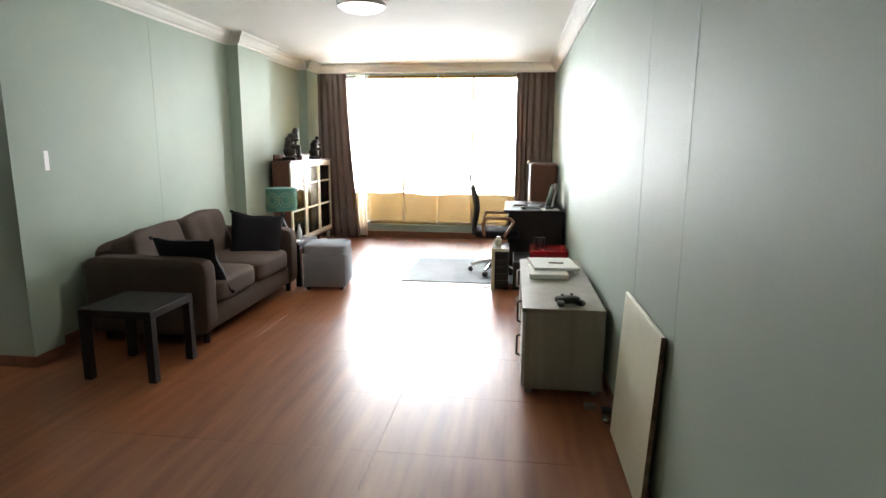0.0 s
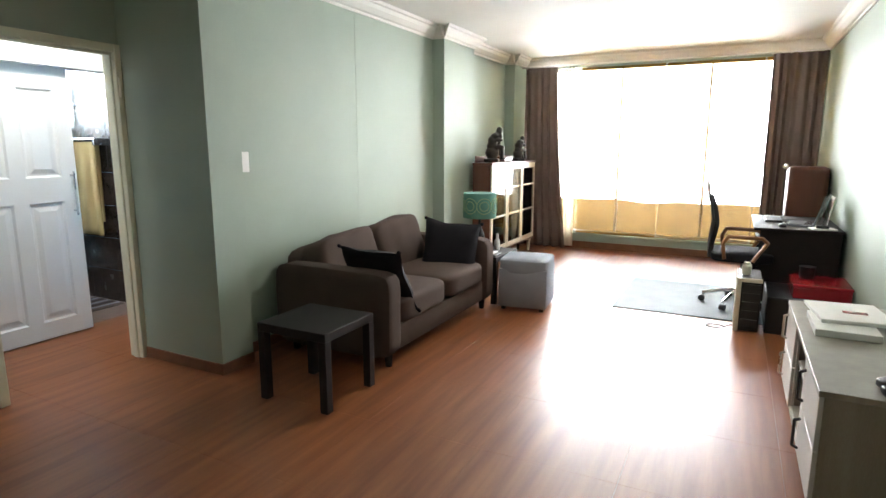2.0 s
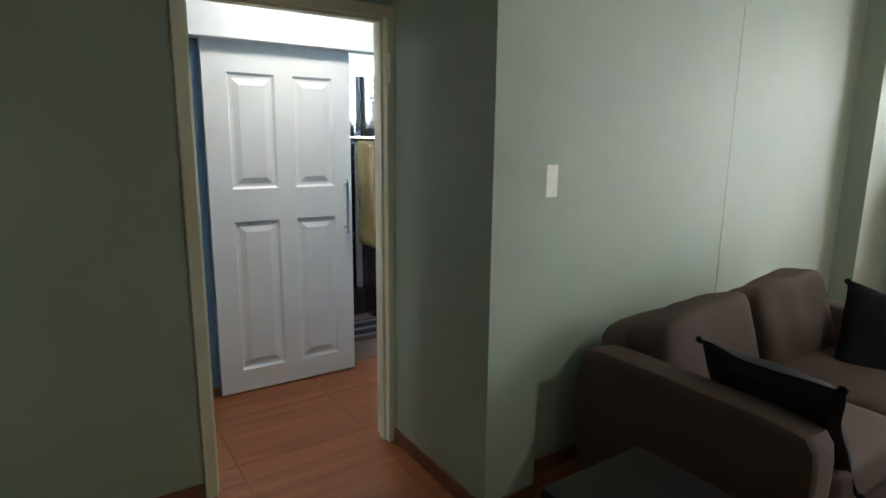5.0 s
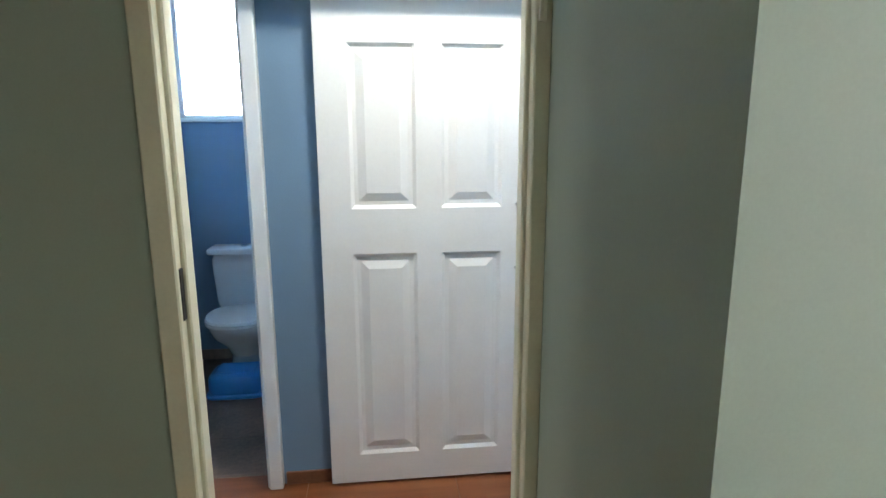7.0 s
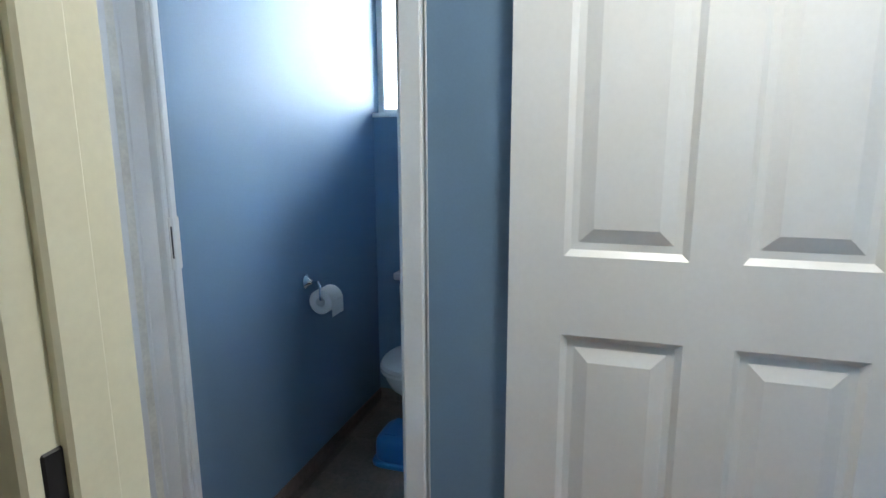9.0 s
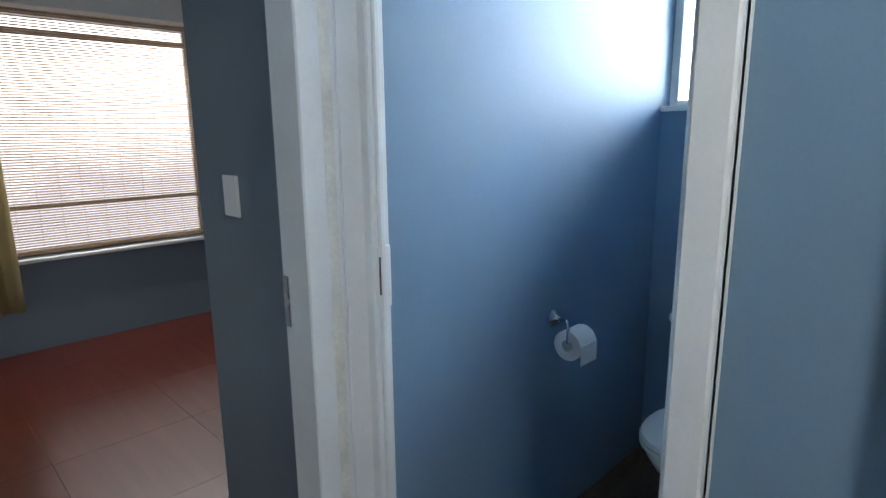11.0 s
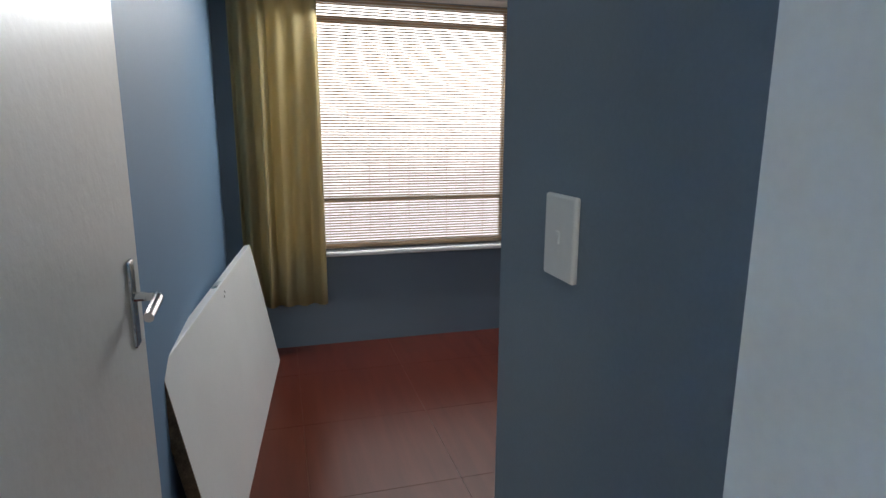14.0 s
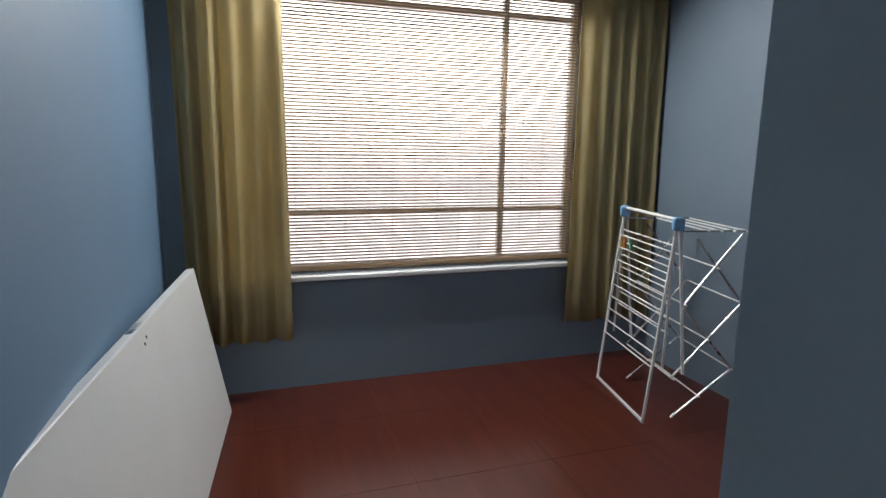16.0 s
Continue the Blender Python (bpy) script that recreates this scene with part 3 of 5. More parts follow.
def blind_stuff(name, x0, x1, y, z0, z1, pitch, h, mat, label):
    t = thing(name, ((x0 + x1) / 2, y, z1), label, "blind", "bamboo blinds at the wide window")
    verts, faces = [], []
    rnd = random.Random(round(x0 * 100))
    hw = (x1 - x0) / 2
    n = int((z1 - z0) / pitch)
    for k in range(n):
        z = -k * pitch - h / 2
        dy = rnd.uniform(-0.0015, 0.0015)
        sag = rnd.uniform(-0.001, 0.001)
        b = len(verts)
        for sx in (-1, 1):
            for yy, zz in ((-0.0016, -h / 2), (0.0016, -h / 2), (0.0016, h / 2), (-0.0016, h / 2)):
                verts.append((sx * (hw + rnd.uniform(-0.004, 0.002)), yy + dy, z + zz + sag * sx))
        for i in range(4):
            faces.append((b + i, b + (i + 1) % 4, b + 4 + (i + 1) % 4, b + 4 + i))
        faces.append((b, b + 3, b + 2, b + 1))
        faces.append((b + 4, b + 5, b + 6, b + 7))
    me = bpy.data.meshes.new("slats")
    me.from_pydata(verts, [], faces)
    me.materials.append(mat)
    ob = tagged(new("slats", me), kind="stuff")
    ob.parent = t
    bm = bmesh.new()
    box(bm, (-hw, -0.012, z0 - z1 - 0.03), (hw, 0.012, z0 - z1), 0.008, 2)
    part("bottom_roll", bm, mat, t)
    part("head_rail", boxed((-hw, -0.015, -0.02), (hw, 0.015, 0.015), 0.003), mat, t)
    for k in range(max(2, int((x1 - x0) / 0.4))):
        u = -hw + (k + 0.5) * (2 * hw) / max(2, int((x1 - x0) / 0.4))
        part("cord", tube(bmesh.new(), (u, -0.004, z0 - z1), (u, -0.004, 0), 0.0015, 5), mat, t)
    return t


blind_stuff("bamboo_blind", -1.78, -0.70, YW + 0.05, 0.24, 2.49, 0.0125, 0.0072, BAMBOO, "golden bamboo roll blind lowered over the window")
blind_stuff("bamboo_blind", -0.68, 0.43, YW + 0.06, 0.222, 2.49, 0.0125, 0.0072, BAMBOO, "golden bamboo roll blind lowered over the window")
blind_stuff("bamboo_blind", 0.45, 0.95, YW + 0.05, 0.24, 2.49, 0.0125, 0.0072, BAMBOO, "golden bamboo roll blind lowered over the window")

bb = thing("slatted_blind", (-4.90, BS - 0.03, 2.335), "brown slatted bamboo blind lowered over the bedroom window", "blind")
slat = finish("slat", boxed((-0.985, -0.0015, -0.0048), (0.985, 0.0015, 0.0048)), BAMBOO2)
rnd = random.Random(3)
for k in range(86):
    ob = new("slat", slat)
    ob.parent = bb
    ob.matrix_basis = pose(rnd.uniform(-0.003, 0.003), rnd.uniform(-0.001, 0.001), -0.02 - k * 0.0187, rnd.uniform(-12, 12), rnd.uniform(-0.05, 0.05), 0)
part("bottom_bar", boxed((-0.985, -0.012, -1.652), (0.985, 0.012, -1.622), 0.006), BAMBOO2, bb)
for k in range(14):
    u = -0.9 + k * 0.1385
    part("cord", tube(bmesh.new(), (u, 0.004, -1.62), (u, 0.004, 0), 0.0013, 5), BAMBOO2, bb)

# ---- curtains ----


def curtain(x0, x1, y, z0, z1, folds, amp, seed, mat, label, group, pinch=0.45, flare=0.0, name="curtain"):
    t = thing(name, ((x0 + x1) / 2, y, z0), label, "curtain", group)
    w = (x1 - x0) / 2
    thick(part("cloth", drape(-w, w, 0, z1 - z0, folds, amp, seed, pinch, 14, flare), mat, t, smooth=True), 0.003)
    for k in range(folds + 1):
        u = -w + 2 * w * k / folds
        part("hook", boxed((u - 0.006, -0.006, z1 - z0 - 0.01), (u + 0.006, 0.006, z1 - z0 + 0.015), 0.002), WHITE, t)
    return t


curtain(-2.51, -2.06, 8.63, 0.02, 2.51, 5, 0.055, 1, BROWNCURT, "long brown satin curtain drawn to the window's edge", "living room curtains", 0.3, 0.18)
curtain(0.495, 1.05, 8.63, 0.02, 2.51, 6, 0.05, 2, BROWNCURT, "long brown satin curtain bunched behind the desk", "living room curtains", 0.6)
curtain(-1.94, -1.81, 8.72, 0.03, 2.50, 3, 0.015, 9, cloth("cream_lining", (0.75, 0.70, 0.6), 0.4), "cream curtain lining beside the brown curtain", "living room curtains", 0.6)
curtain(-4.08, -3.55, BS + 0.10, 0.33, 2.32, 5, 0.035, 3, GOLDCURT, "short mustard curtain drawn to the window's edge", "bedroom curtains")
curtain(-6.43, -5.83, BS + 0.10, 0.28, 2.32, 6, 0.035, 4, GOLDCURT, "short mustard curtain beside the drying rack", "bedroom curtains")
structure("curtain_rail", tube(bmesh.new(), (XL + 0.1, 8.63, 2.522), (XR - 0.02, 8.63, 2.522), 0.009), WHITE, "white curtain track under the cornice", "curtain rail")

# ---- living room things ----
# sofa: base, arms, back, two seat cushions, two back cushions, feet
SX, SY = -2.13, 4.48
sofa = thing("sofa", (SX, SY, 0), "dark taupe woven two-seater sofa with loose back cushions", "sofa")
part("base", boxed((-0.44, -0.72, 0.09), (0.44, 0.72, 0.27), 0.02, 2), TAUPE, sofa, smooth=True)
for s in (-1, 1):
    part("arm", soft((0.95, 0.17, 0.57), 9, 0, 0.004, s + 3, 10, Matrix.Translation((0.0, s * 0.80, 0.355))), TAUPE, sofa, smooth=True)
part("back", soft((0.20, 1.5, 0.62), 8, 0, 0.004, 5, 10, Matrix.Translation((-0.38, 0, 0.41)) @ Matrix.Rotation(radians(-6), 4, "Y")), TAUPE, sofa, smooth=True)
for s in (-1, 1):
    part("seat_cushion", soft((0.74, 0.705, 0.19), 7, 0.16, 0.005, s + 8, 12, Matrix.Translation((0.10, s * 0.355, 0.355))), TAUPE, sofa, smooth=True)
    part("back_cushion", soft((0.22, 0.70, 0.47), 7, 0.0, 0.022, s + 12, 12, Matrix.Translation((-0.24, s * 0.355, 0.57 + 0.018 * s)) @ Matrix.Rotation(radians(-14), 4, "Y") @ Matrix.Rotation(radians(4), 4, "X")), TAUPE, sofa, smooth=True)
for x in (-0.38, 0.40):
    for y in (-0.78, 0.78):
        part("foot", tube(bmesh.new(), (x, y, 0), (x, y, 0.10), 0.022, 12, 0.03), BLACKWOOD, sofa)


def throw_cushion(place, rx, ry, rz, seed):
    t = thing("cushion", place, "black square throw cushion with corner tufts leaning on the sofa", "cushion", "cushions on the sofa")
    t.matrix_world = pose(*place, rx, ry, rz)
    part("cover", pillow(0.50, 0.15, seed), BLACKCLOTH, t, smooth=True)
    for a in (-1, 1):
        for b in (-1, 1):
            bm = bmesh.new()
            bmesh.ops.create_icosphere(bm, subdivisions=1, radius=0.014, matrix=Matrix.Translation((a * 0.248, b * 0.248, 0)) @ Matrix.Diagonal((1.3, 1.3, 0.8, 1)))
            part("tuft", bm, BLACKCLOTH, t)


throw_cushion((-1.90, 3.865, 0.545), -62, 0, -4, 21)
throw_cushion((-1.94, 5.05, 0.565), 66, 6, 22, 22)


def side_table(place, w, d, h, label, leg=0.05):
    t = thing("side_table", place, label, "table")
    part("tabletop", boxed((-w / 2, -d / 2, h - 0.05), (w / 2, d / 2, h), 0.003), BLACKWOOD, t)
    for x in (-1, 1):
        for y in (-1, 1):
            cx, cy = x * (w / 2 - leg / 2), y * (d / 2 - leg / 2)
            part("leg", boxed((cx - leg / 2, cy - leg / 2, 0), (cx + leg / 2, cy + leg / 2, h - 0.05), 0.002), BLACKWOOD, t)
    return t


side_table((-1.885, 3.18, 0), 0.48, 0.46, 0.455, "square black-brown side table beside the sofa")
side_table((-1.90, 5.70, 0), 0.48, 0.55, 0.44, "square black-brown side table holding the lamp")

ott = thing("ottoman", (-1.40, 5.535, 0), "blue-grey fabric cube ottoman with a padded lid", "ottoman", turn=7)
part("body", boxed((-0.215, -0.215, 0.03), (0.215, 0.215, 0.375), 0.012, 2), GREYFELT, ott, smooth=True)
part("lid", soft((0.432, 0.432, 0.15), 9, 0.12, 0.003, 4, 10, Matrix.Translation((0, 0, 0.39))), GREYFELT, ott, smooth=True)
for x in (-0.17, 0.17):
    for y in (-0.17, 0.17):
        part("foot", boxed((x - 0.018, y - 0.018, 0), (x + 0.018, y + 0.018, 0.03), 0.002), BLACK, ott)

lamp = thing("table_lamp", (-1.99, 5.80, 0.44), "table lamp with teal printed drum shade and dark base", "lamp")
part("base", lathe(bmesh.new(), [(0.075, 0), (0.075, 0.018), (0.03, 0.035), (0.045, 0.08), (0.055, 0.13), (0.03, 0.19), (0.014, 0.23), (0.012, 0.34)], 20), BLACKWOOD, lamp, smooth=True)
shade = part("shade", lathe(bmesh.new(), [(0.16, 0.31), (0.162, 0.31), (0.160, 0.55), (0.158, 0.55)], 32), TEAL, lamp, smooth=True)
for k in range(7):
    a = 2 * math.pi * k / 7
    bm = bmesh.new()
    for r0 in (0.074, 0.045):
        prev = None
        for i in range(17):
            b = 2 * math.pi * i / 16
            u, w = a + r0 * math.cos(b) / 0.162, 0.43 + r0 * math.sin(b)
            p = Vector((0.1622 * math.cos(u), 0.1622 * math.sin(u), w))
            if prev is not None:
                tube(bm, prev, p, 0.0055, 5)
            prev = p
    part("printed_ring", bm, LIME, shade, "pale green printed ring")
for nm, px, py, mt, lab in (("remote_control", -1.70, 5.52, BLACK, "black remote control on the side table"),):
    rc = tagged(part(nm, boxed((px - 0.025, py - 0.08, 0.44), (px + 0.025, py + 0.08, 0.458), 0.006, 2), mt), lab, "remote")
cup = tagged(part("glass_bottle", lathe(bmesh.new(), [(0.025, 0), (0.027, 0.01), (0.027, 0.09), (0.012, 0.12), (0.012, 0.16)], 16, (-1.80, 5.80, 0.44)), STEEL, smooth=True), "small pale bottle beside the table lamp", "bottle")
book = tagged(part("papers", boxed((-1.90, 5.50, 0.4405), (-1.74, 5.67, 0.455), 0.002), PAPERW), "folded white papers on the side table", "paper")

# display cabinet: mahogany body, three glazed doors, gallery, feet
CX0, CX1, CY0, CY1 = -2.49, -2.25, 6.745, 8.31
dc = thing("display_cabinet", (CX0, CY0, 0), "mahogany display cabinet with three glazed pale-framed doors", "cabinet")
dw, dl = CX1 - CX0, CY1 - CY0
for lo, hi, nm in (((0, 0, 0.17), (dw - 0.02, 0.025, 1.225), "side_panel"), ((0, dl - 0.025, 0.17), (dw - 0.02, dl, 1.225), "side_panel"), ((0, 0.025, 0.17), (0.012, dl - 0.025, 1.225), "back_panel"),
                   ((-0.0, -0.015, 1.225), (dw + 0.012, dl + 0.015, 1.252), "top"), ((0.012, 0.025, 0.17), (dw - 0.02, dl - 0.025, 0.24), "bottom"), ((0.0, 0.05, 1.252), (0.016, dl - 0.05, 1.325), "gallery")):
    part(nm, boxed(lo, hi, 0.003), MAHOG, dc)
for z in (0.56, 0.90):
    part("shelf", boxed((0.012, 0.025, z), (dw - 0.05, dl - 0.025, z + 0.015), 0.002), MAHOG, dc)
for k in range(3):
    y0, y1 = 0.005 + k * dl / 3, (k + 1) * dl / 3 - 0.003
    door = part("door", boxed((dw - 0.02, y0, 0.20), (dw, y0 + 0.045, 1.223), 0.004), PALEWOOD, dc, "pale gilt-wood glazed door")
    for lo, hi in (((dw - 0.02, y1 - 0.045, 0.20), (dw, y1, 1.223)), ((dw - 0.02, y0 + 0.045, 0.20), (dw, y1 - 0.045, 0.26)), ((dw - 0.02, y0 + 0.045, 1.16), (dw, y1 - 0.045, 1.223)), ((dw - 0.016, y0 + 0.045, 0.60), (dw - 0.002, y1 - 0.045, 0.622)), ((dw - 0.016, y0 + 0.045, 0.93), (dw - 0.002, y1 - 0.045, 0.952))):
        part("rail", boxed(lo, hi, 0.003), PALEWOOD, door)
    part("pane", boxed((dw - 0.011, y0 + 0.045, 0.26), (dw - 0.007, y1 - 0.045, 1.16)), GLASS, door)
for y in (0.05, dl - 0.05):
    for x in (0.04, dw - 0.05):
        part("foot", tube(bmesh.new(), (x, y, 0), (x, y, 0.17), 0.016, 10, 0.03), PALEWOOD if x > 0.1 else MAHOG, dc)
for k, (yy, zz, hh) in enumerate(((0.2, 0.24, 0.14), (0.33, 0.24, 0.2), (0.55, 0.24, 0.12), (0.75, 0.24, 0.18), (0.95, 0.24, 0.13), (0.22, 0.575, 0.12), (0.5, 0.575, 0.16), (0.85, 0.575, 0.14), (0.3, 0.915, 0.15), (0.62, 0.915, 0.11), (0.9, 0.915, 0.16))):
    tagged(part("vase", lathe(bmesh.new(), [(0.03, 0), (0.045, hh * 0.4), (0.02, hh * 0.8), (0.028, hh)], 14, (CX0 + 0.11, CY0 + yy, zz)), (PAPERW, BRONZE, PORC)[k % 3], smooth=True), "small ornament on a shelf of the display cabinet", "ornament", "ornaments in the display cabinet")


def figure(place, h, turn, label, name="statue"):
    """A seated figure bent forward on a block, as one plain dark mesh."""
    bm = bmesh.new()
    box(bm, (-0.20, -0.20, 0), (0.20, 0.20, 0.10), 0.02, 2)
    blobs = [((0, 0.02, 0.27), (0.20, 0.22, 0.20)), ((0, 0.0, 0.45), (0.16, 0.16, 0.14)), ((0.02, 0.0, 0.60), (0.15, 0.20, 0.16)), ((0.09, 0.0, 0.73), (0.13, 0.19, 0.11)),
             ((0.20, 0.0, 0.88), (0.095, 0.085, 0.115)), ((0.17, -0.08, 0.42), (0.20, 0.075, 0.075)), ((0.17, 0.09, 0.40), (0.20, 0.075, 0.075)), ((0.30, -0.08, 0.25), (0.065, 0.065, 0.19)), ((0.27, 0.09, 0.22), (0.065, 0.065, 0.19)),
             ((0.19, -0.12, 0.62), (0.14, 0.05, 0.06)), ((0.25, -0.05, 0.70), (0.05, 0.05, 0.12)), ((0.17, 0.15, 0.55), (0.06, 0.05, 0.16)), ((0.33, -0.08, 0.11), (0.10, 0.055, 0.03)), ((0.31, 0.09, 0.11), (0.10, 0.055, 0.03))]
    for c, r in blobs:
        bmesh.ops.create_icosphere(bm, subdivisions=2, radius=1, matrix=Matrix.Translation(c) @ Matrix.Diagonal((*r, 1)))
    bm.transform(Matrix.Scale(h, 4))
    ob = part(name, bm, BRONZE, smooth=True)
    rm = ob.modifiers.new("merge", "REMESH")
    rm.mode, rm.voxel_size, rm.use_smooth_shade = "VOXEL", h * 0.022, True
    ob.matrix_world = pose(*place, 0, 0, turn)
    return tagged(ob, label, "statue")


figure((-2.37, 7.03, 1.2535), 0.415, 15, "dark bronze seated thinker figurine on the cabinet")
figure((-2.36, 7.92, 1.2535), 0.325, 60, "smaller dark bronze crouching figurine on the cabinet")
tagged(part("wooden_box", boxed((-2.45, 7.30, 1.2535), (-2.31, 7.58, 1.315), 0.006), MAHOG), "small mahogany box on the cabinet", "box")

# low media unit
MX0, MX1, MY0, MY1, MH = 0.575, 1.04, 3.118, 4.57, 0.53
mu = thing("media_unit", (MX0, MY0, 0), "grey-oak veneer low media unit with open shelf and drawers", "cabinet")
mw, ml = MX1 - MX0, MY1 - MY0
for nm, lo, hi in (("top", (-0.01, -0.008, MH - 0.025), (mw, ml + 0.008, MH)), ("side_panel", (0.012, 0, 0.035), (mw, 0.02, MH - 0.025)), ("side_panel", (0.012, ml - 0.02, 0.035), (mw, ml, MH - 0.025)),
                   ("bottom", (0.012, 0.02, 0.045), (mw, ml - 0.02, 0.065)), ("back_panel", (mw - 0.008, 0.02, 0.065), (mw, ml - 0.02, MH - 0.025)), ("divider", (0.02, 0.52, 0.065), (mw - 0.008, 0.535, MH - 0.025)),
                   ("divider", (0.02, 0.965, 0.065), (mw - 0.008, 0.98, MH - 0.025)), ("shelf", (0.03, 0.535, 0.31), (mw - 0.008, 0.965, 0.325))):
    part(nm, boxed(lo, hi, 0.002), GREYOAK, mu)
PALEFACE = material("pale_grey_laminate", (0.52, 0.50, 0.46), 0.4, 0, 0.08, 4, 90, 0.02)
for y0, hm in ((0.005, BLACK), (0.965, STEEL)):
    for z0, z1 in ((0.05, 0.272), (0.277, 0.502)):
        dr = part("drawer_front", boxed((-0.006, y0, z0), (0.011, y0 + 0.48, z1), 0.002), PALEFACE, mu, "pale grey drawer front")
        hb = bmesh.new()
        pipe(hb, [(-0.006, y0 + 0.40, z0 + 0.04), (-0.03, y0 + 0.40, z0 + 0.05), (-0.03, y0 + 0.40, z1 - 0.05), (-0.006, y0 + 0.40, z1 - 0.04)], 0.007)
        part("handle", hb, hm, dr, "upright bar handle")
for lo, hi in (((0.008, 0.52, 0.065), (0.02, 0.535, MH - 0.025)), ((0.008, 0.945, 0.065), (0.02, 0.962, MH - 0.025)), ((0.018, 0.535, 0.308), (0.03, 0.945, 0.327)), ((0.0, 0.535, 0.043), (0.012, 0.945, 0.067))):
    part("edging", boxed(lo, hi, 0.002), PALEFACE, mu, "cream edge strip")
tagged(part("storage_box", boxed((MX0 + 0.06, MY0 + 0.62, 0.0652), (MX0 + 0.33, MY0 + 0.94, 0.20), 0.006, 2), PAPERW), "white box in the open shelf of the media unit", "box")
tagged(part("red_packet", boxed((MX0 + 0.04, MY0 + 0.545, 0.0652), (MX0 + 0.20, MY0 + 0.60, 0.13), 0.006, 2), material("bright_red_card", (0.55, 0.05, 0.035), 0.5)), "small red packet in the open shelf of the media unit", "packet")
tagged(part("router", boxed((MX0 + 0.08, MY0 + 0.60, 0.3252), (MX0 + 0.30, MY0 + 0.86, 0.38), 0.006, 2), BLACK), "black flat device on the shelf of the media unit", "device")
tagged(part("door_wedge", boxed((XR - 0.16, 2.95, 0.0), (XR - 0.10, 3.00, 0.028), 0.004), GREYOAK), "small wooden block on the floor beside the board", "block")
for x in (0.04, mw - 0.04):
    for y in (0.04, ml - 0.04):
        part("foot", boxed((x - 0.02, y - 0.02, 0), (x + 0.02, y + 0.02, 0.045), 0.002), GREYOAK, mu)
pb = thing("paper_stack", (0.755, 4.06, MH), "stack of white boards and papers on the media unit", "paper")
part("sheet", boxed((-0.13, -0.20, 0), (0.14, 0.17, 0.035), 0.003), PAPERW, pb)
part("sheet", boxed((-0.10, -0.06, 0.035), (0.23, 0.33, 0.055), 0.003, 1, Matrix.Rotation(radians(6), 4, "Z")), PAPERW, pb)
part("printed_patch", boxed((0.02, 0.10, 0.055), (0.13, 0.15, 0.0562)), RED, pb, "small red printed patch")
gp = thing("game_controller", (0.83, 3.23, MH), "black game controller lying on the media unit", "controller", turn=20)
part("shell", soft((0.15, 0.075, 0.04), 4, 0.2, 0.002, 2, 8, Matrix.Translation((0, 0, 0.03))), BLACK, gp, smooth=True)
for s in (-1, 1):
    part("grip", soft((0.045, 0.09, 0.036), 3, 0, 0, 1, 6, Matrix.Translation((s * 0.058, -0.035, 0.019)) @ Matrix.Rotation(radians(18 * s), 4, "Z")), BLACK, gp, smooth=True)
    part("thumb_stick", lathe(bmesh.new(), [(0.006, 0), (0.006, 0.008), (0.01, 0.01), (0.009, 0.014)], 12, (s * 0.03, 0.008, 0.048)), BLACK, gp)

# white panel leaning on the wall
wp = thing("white_panel", (XR - 0.10, 2.84, 0), "cream-white board leaning against the wall", "board")
wp.matrix_world = pose(XR - 0.052, 2.365, 0.0, 0, 2.6, 0)
part("board", boxed((-0.009, -0.35, 0.003), (0.009, 0.35, 0.75), 0.002), CREAM, wp)
part("edge_strip", boxed((-0.0092, -0.353, 0.003), (0.0092, -0.3502, 0.75)), RAWWOOD, wp, "raw brown edge")
cl = tagged(part("wall_plug", boxed((XR - 0.075, 2.90, 0.0), (XR - 0.02, 2.95, 0.03), 0.006, 2), BLACK), "small dark plug lying beside the skirting", "plug")
tagged(part("crumpled_foil", soft((0.05, 0.06, 0.03), 2.5, 0, 0.012, 6, 5, Matrix.Translation((XR - 0.06, 2.82, 0.016))), STEEL), "crumpled scrap on the floor by the wall", "litter")

# rug mat, office chair, desk
mat_ = tagged(part("floor_mat", boxed((-0.69, 5.845, 0.001), (0.68, 7.15, 0.008), 0.003), RUBBERMAT), "grey rectangular chair mat on the laminate", "mat")

CHX, CHY = 0.30, 6.42
ch = thing("office_chair", (CHX, CHY, 0.008), "black mesh-back office chair with wooden arms and chrome base", "chair", turn=2)
part("seat", soft((0.50, 0.50, 0.09), 6, 0.2, 0.003, 3, 10, Matrix.Translation((0.02, 0, 0.47))), BLACKCLOTH, ch, smooth=True)
bm = bmesh.new()
NB = 14
for k, (dx, zz, hw) in enumerate([(-0.23, 0.46, 0.19), (-0.235, 0.54, 0.205), (-0.215, 0.64, 0.215), (-0.20, 0.74, 0.22), (-0.215, 0.84, 0.22), (-0.24, 0.93, 0.205), (-0.265, 1.0, 0.185)]):
    row = []
    for i in range(NB + 1):
        u = -1 + 2 * i / NB
        row.append(bm.verts.new((dx - 0.04 * u * u + 0.02, u * hw, zz)))
    if k:
        for i in range(NB):
            bm.faces.new((prev_[i], prev_[i + 1], row[i + 1], row[i]))
    prev_ = row
back = thick(part("backrest", bm, MESHB, ch, smooth=True), 0.012)
bf = bmesh.new()
for s in (-1, 1):
    pipe(bf, [(-0.24, s * 0.19, 0.46), (-0.245, s * 0.21, 0.60), (-0.225, s * 0.22, 0.78), (-0.27, s * 0.19, 1.0)], 0.012)
part("back_frame", bf, BLACK, ch)
part("headrest", soft((0.03, 0.23, 0.13), 5, 0.1, 0, 2, 8, Matrix.Translation((-0.29, 0, 1.085)) @ Matrix.Rotation(radians(-8), 4, "Y")), STEEL, ch, "pale grey headrest", smooth=True)
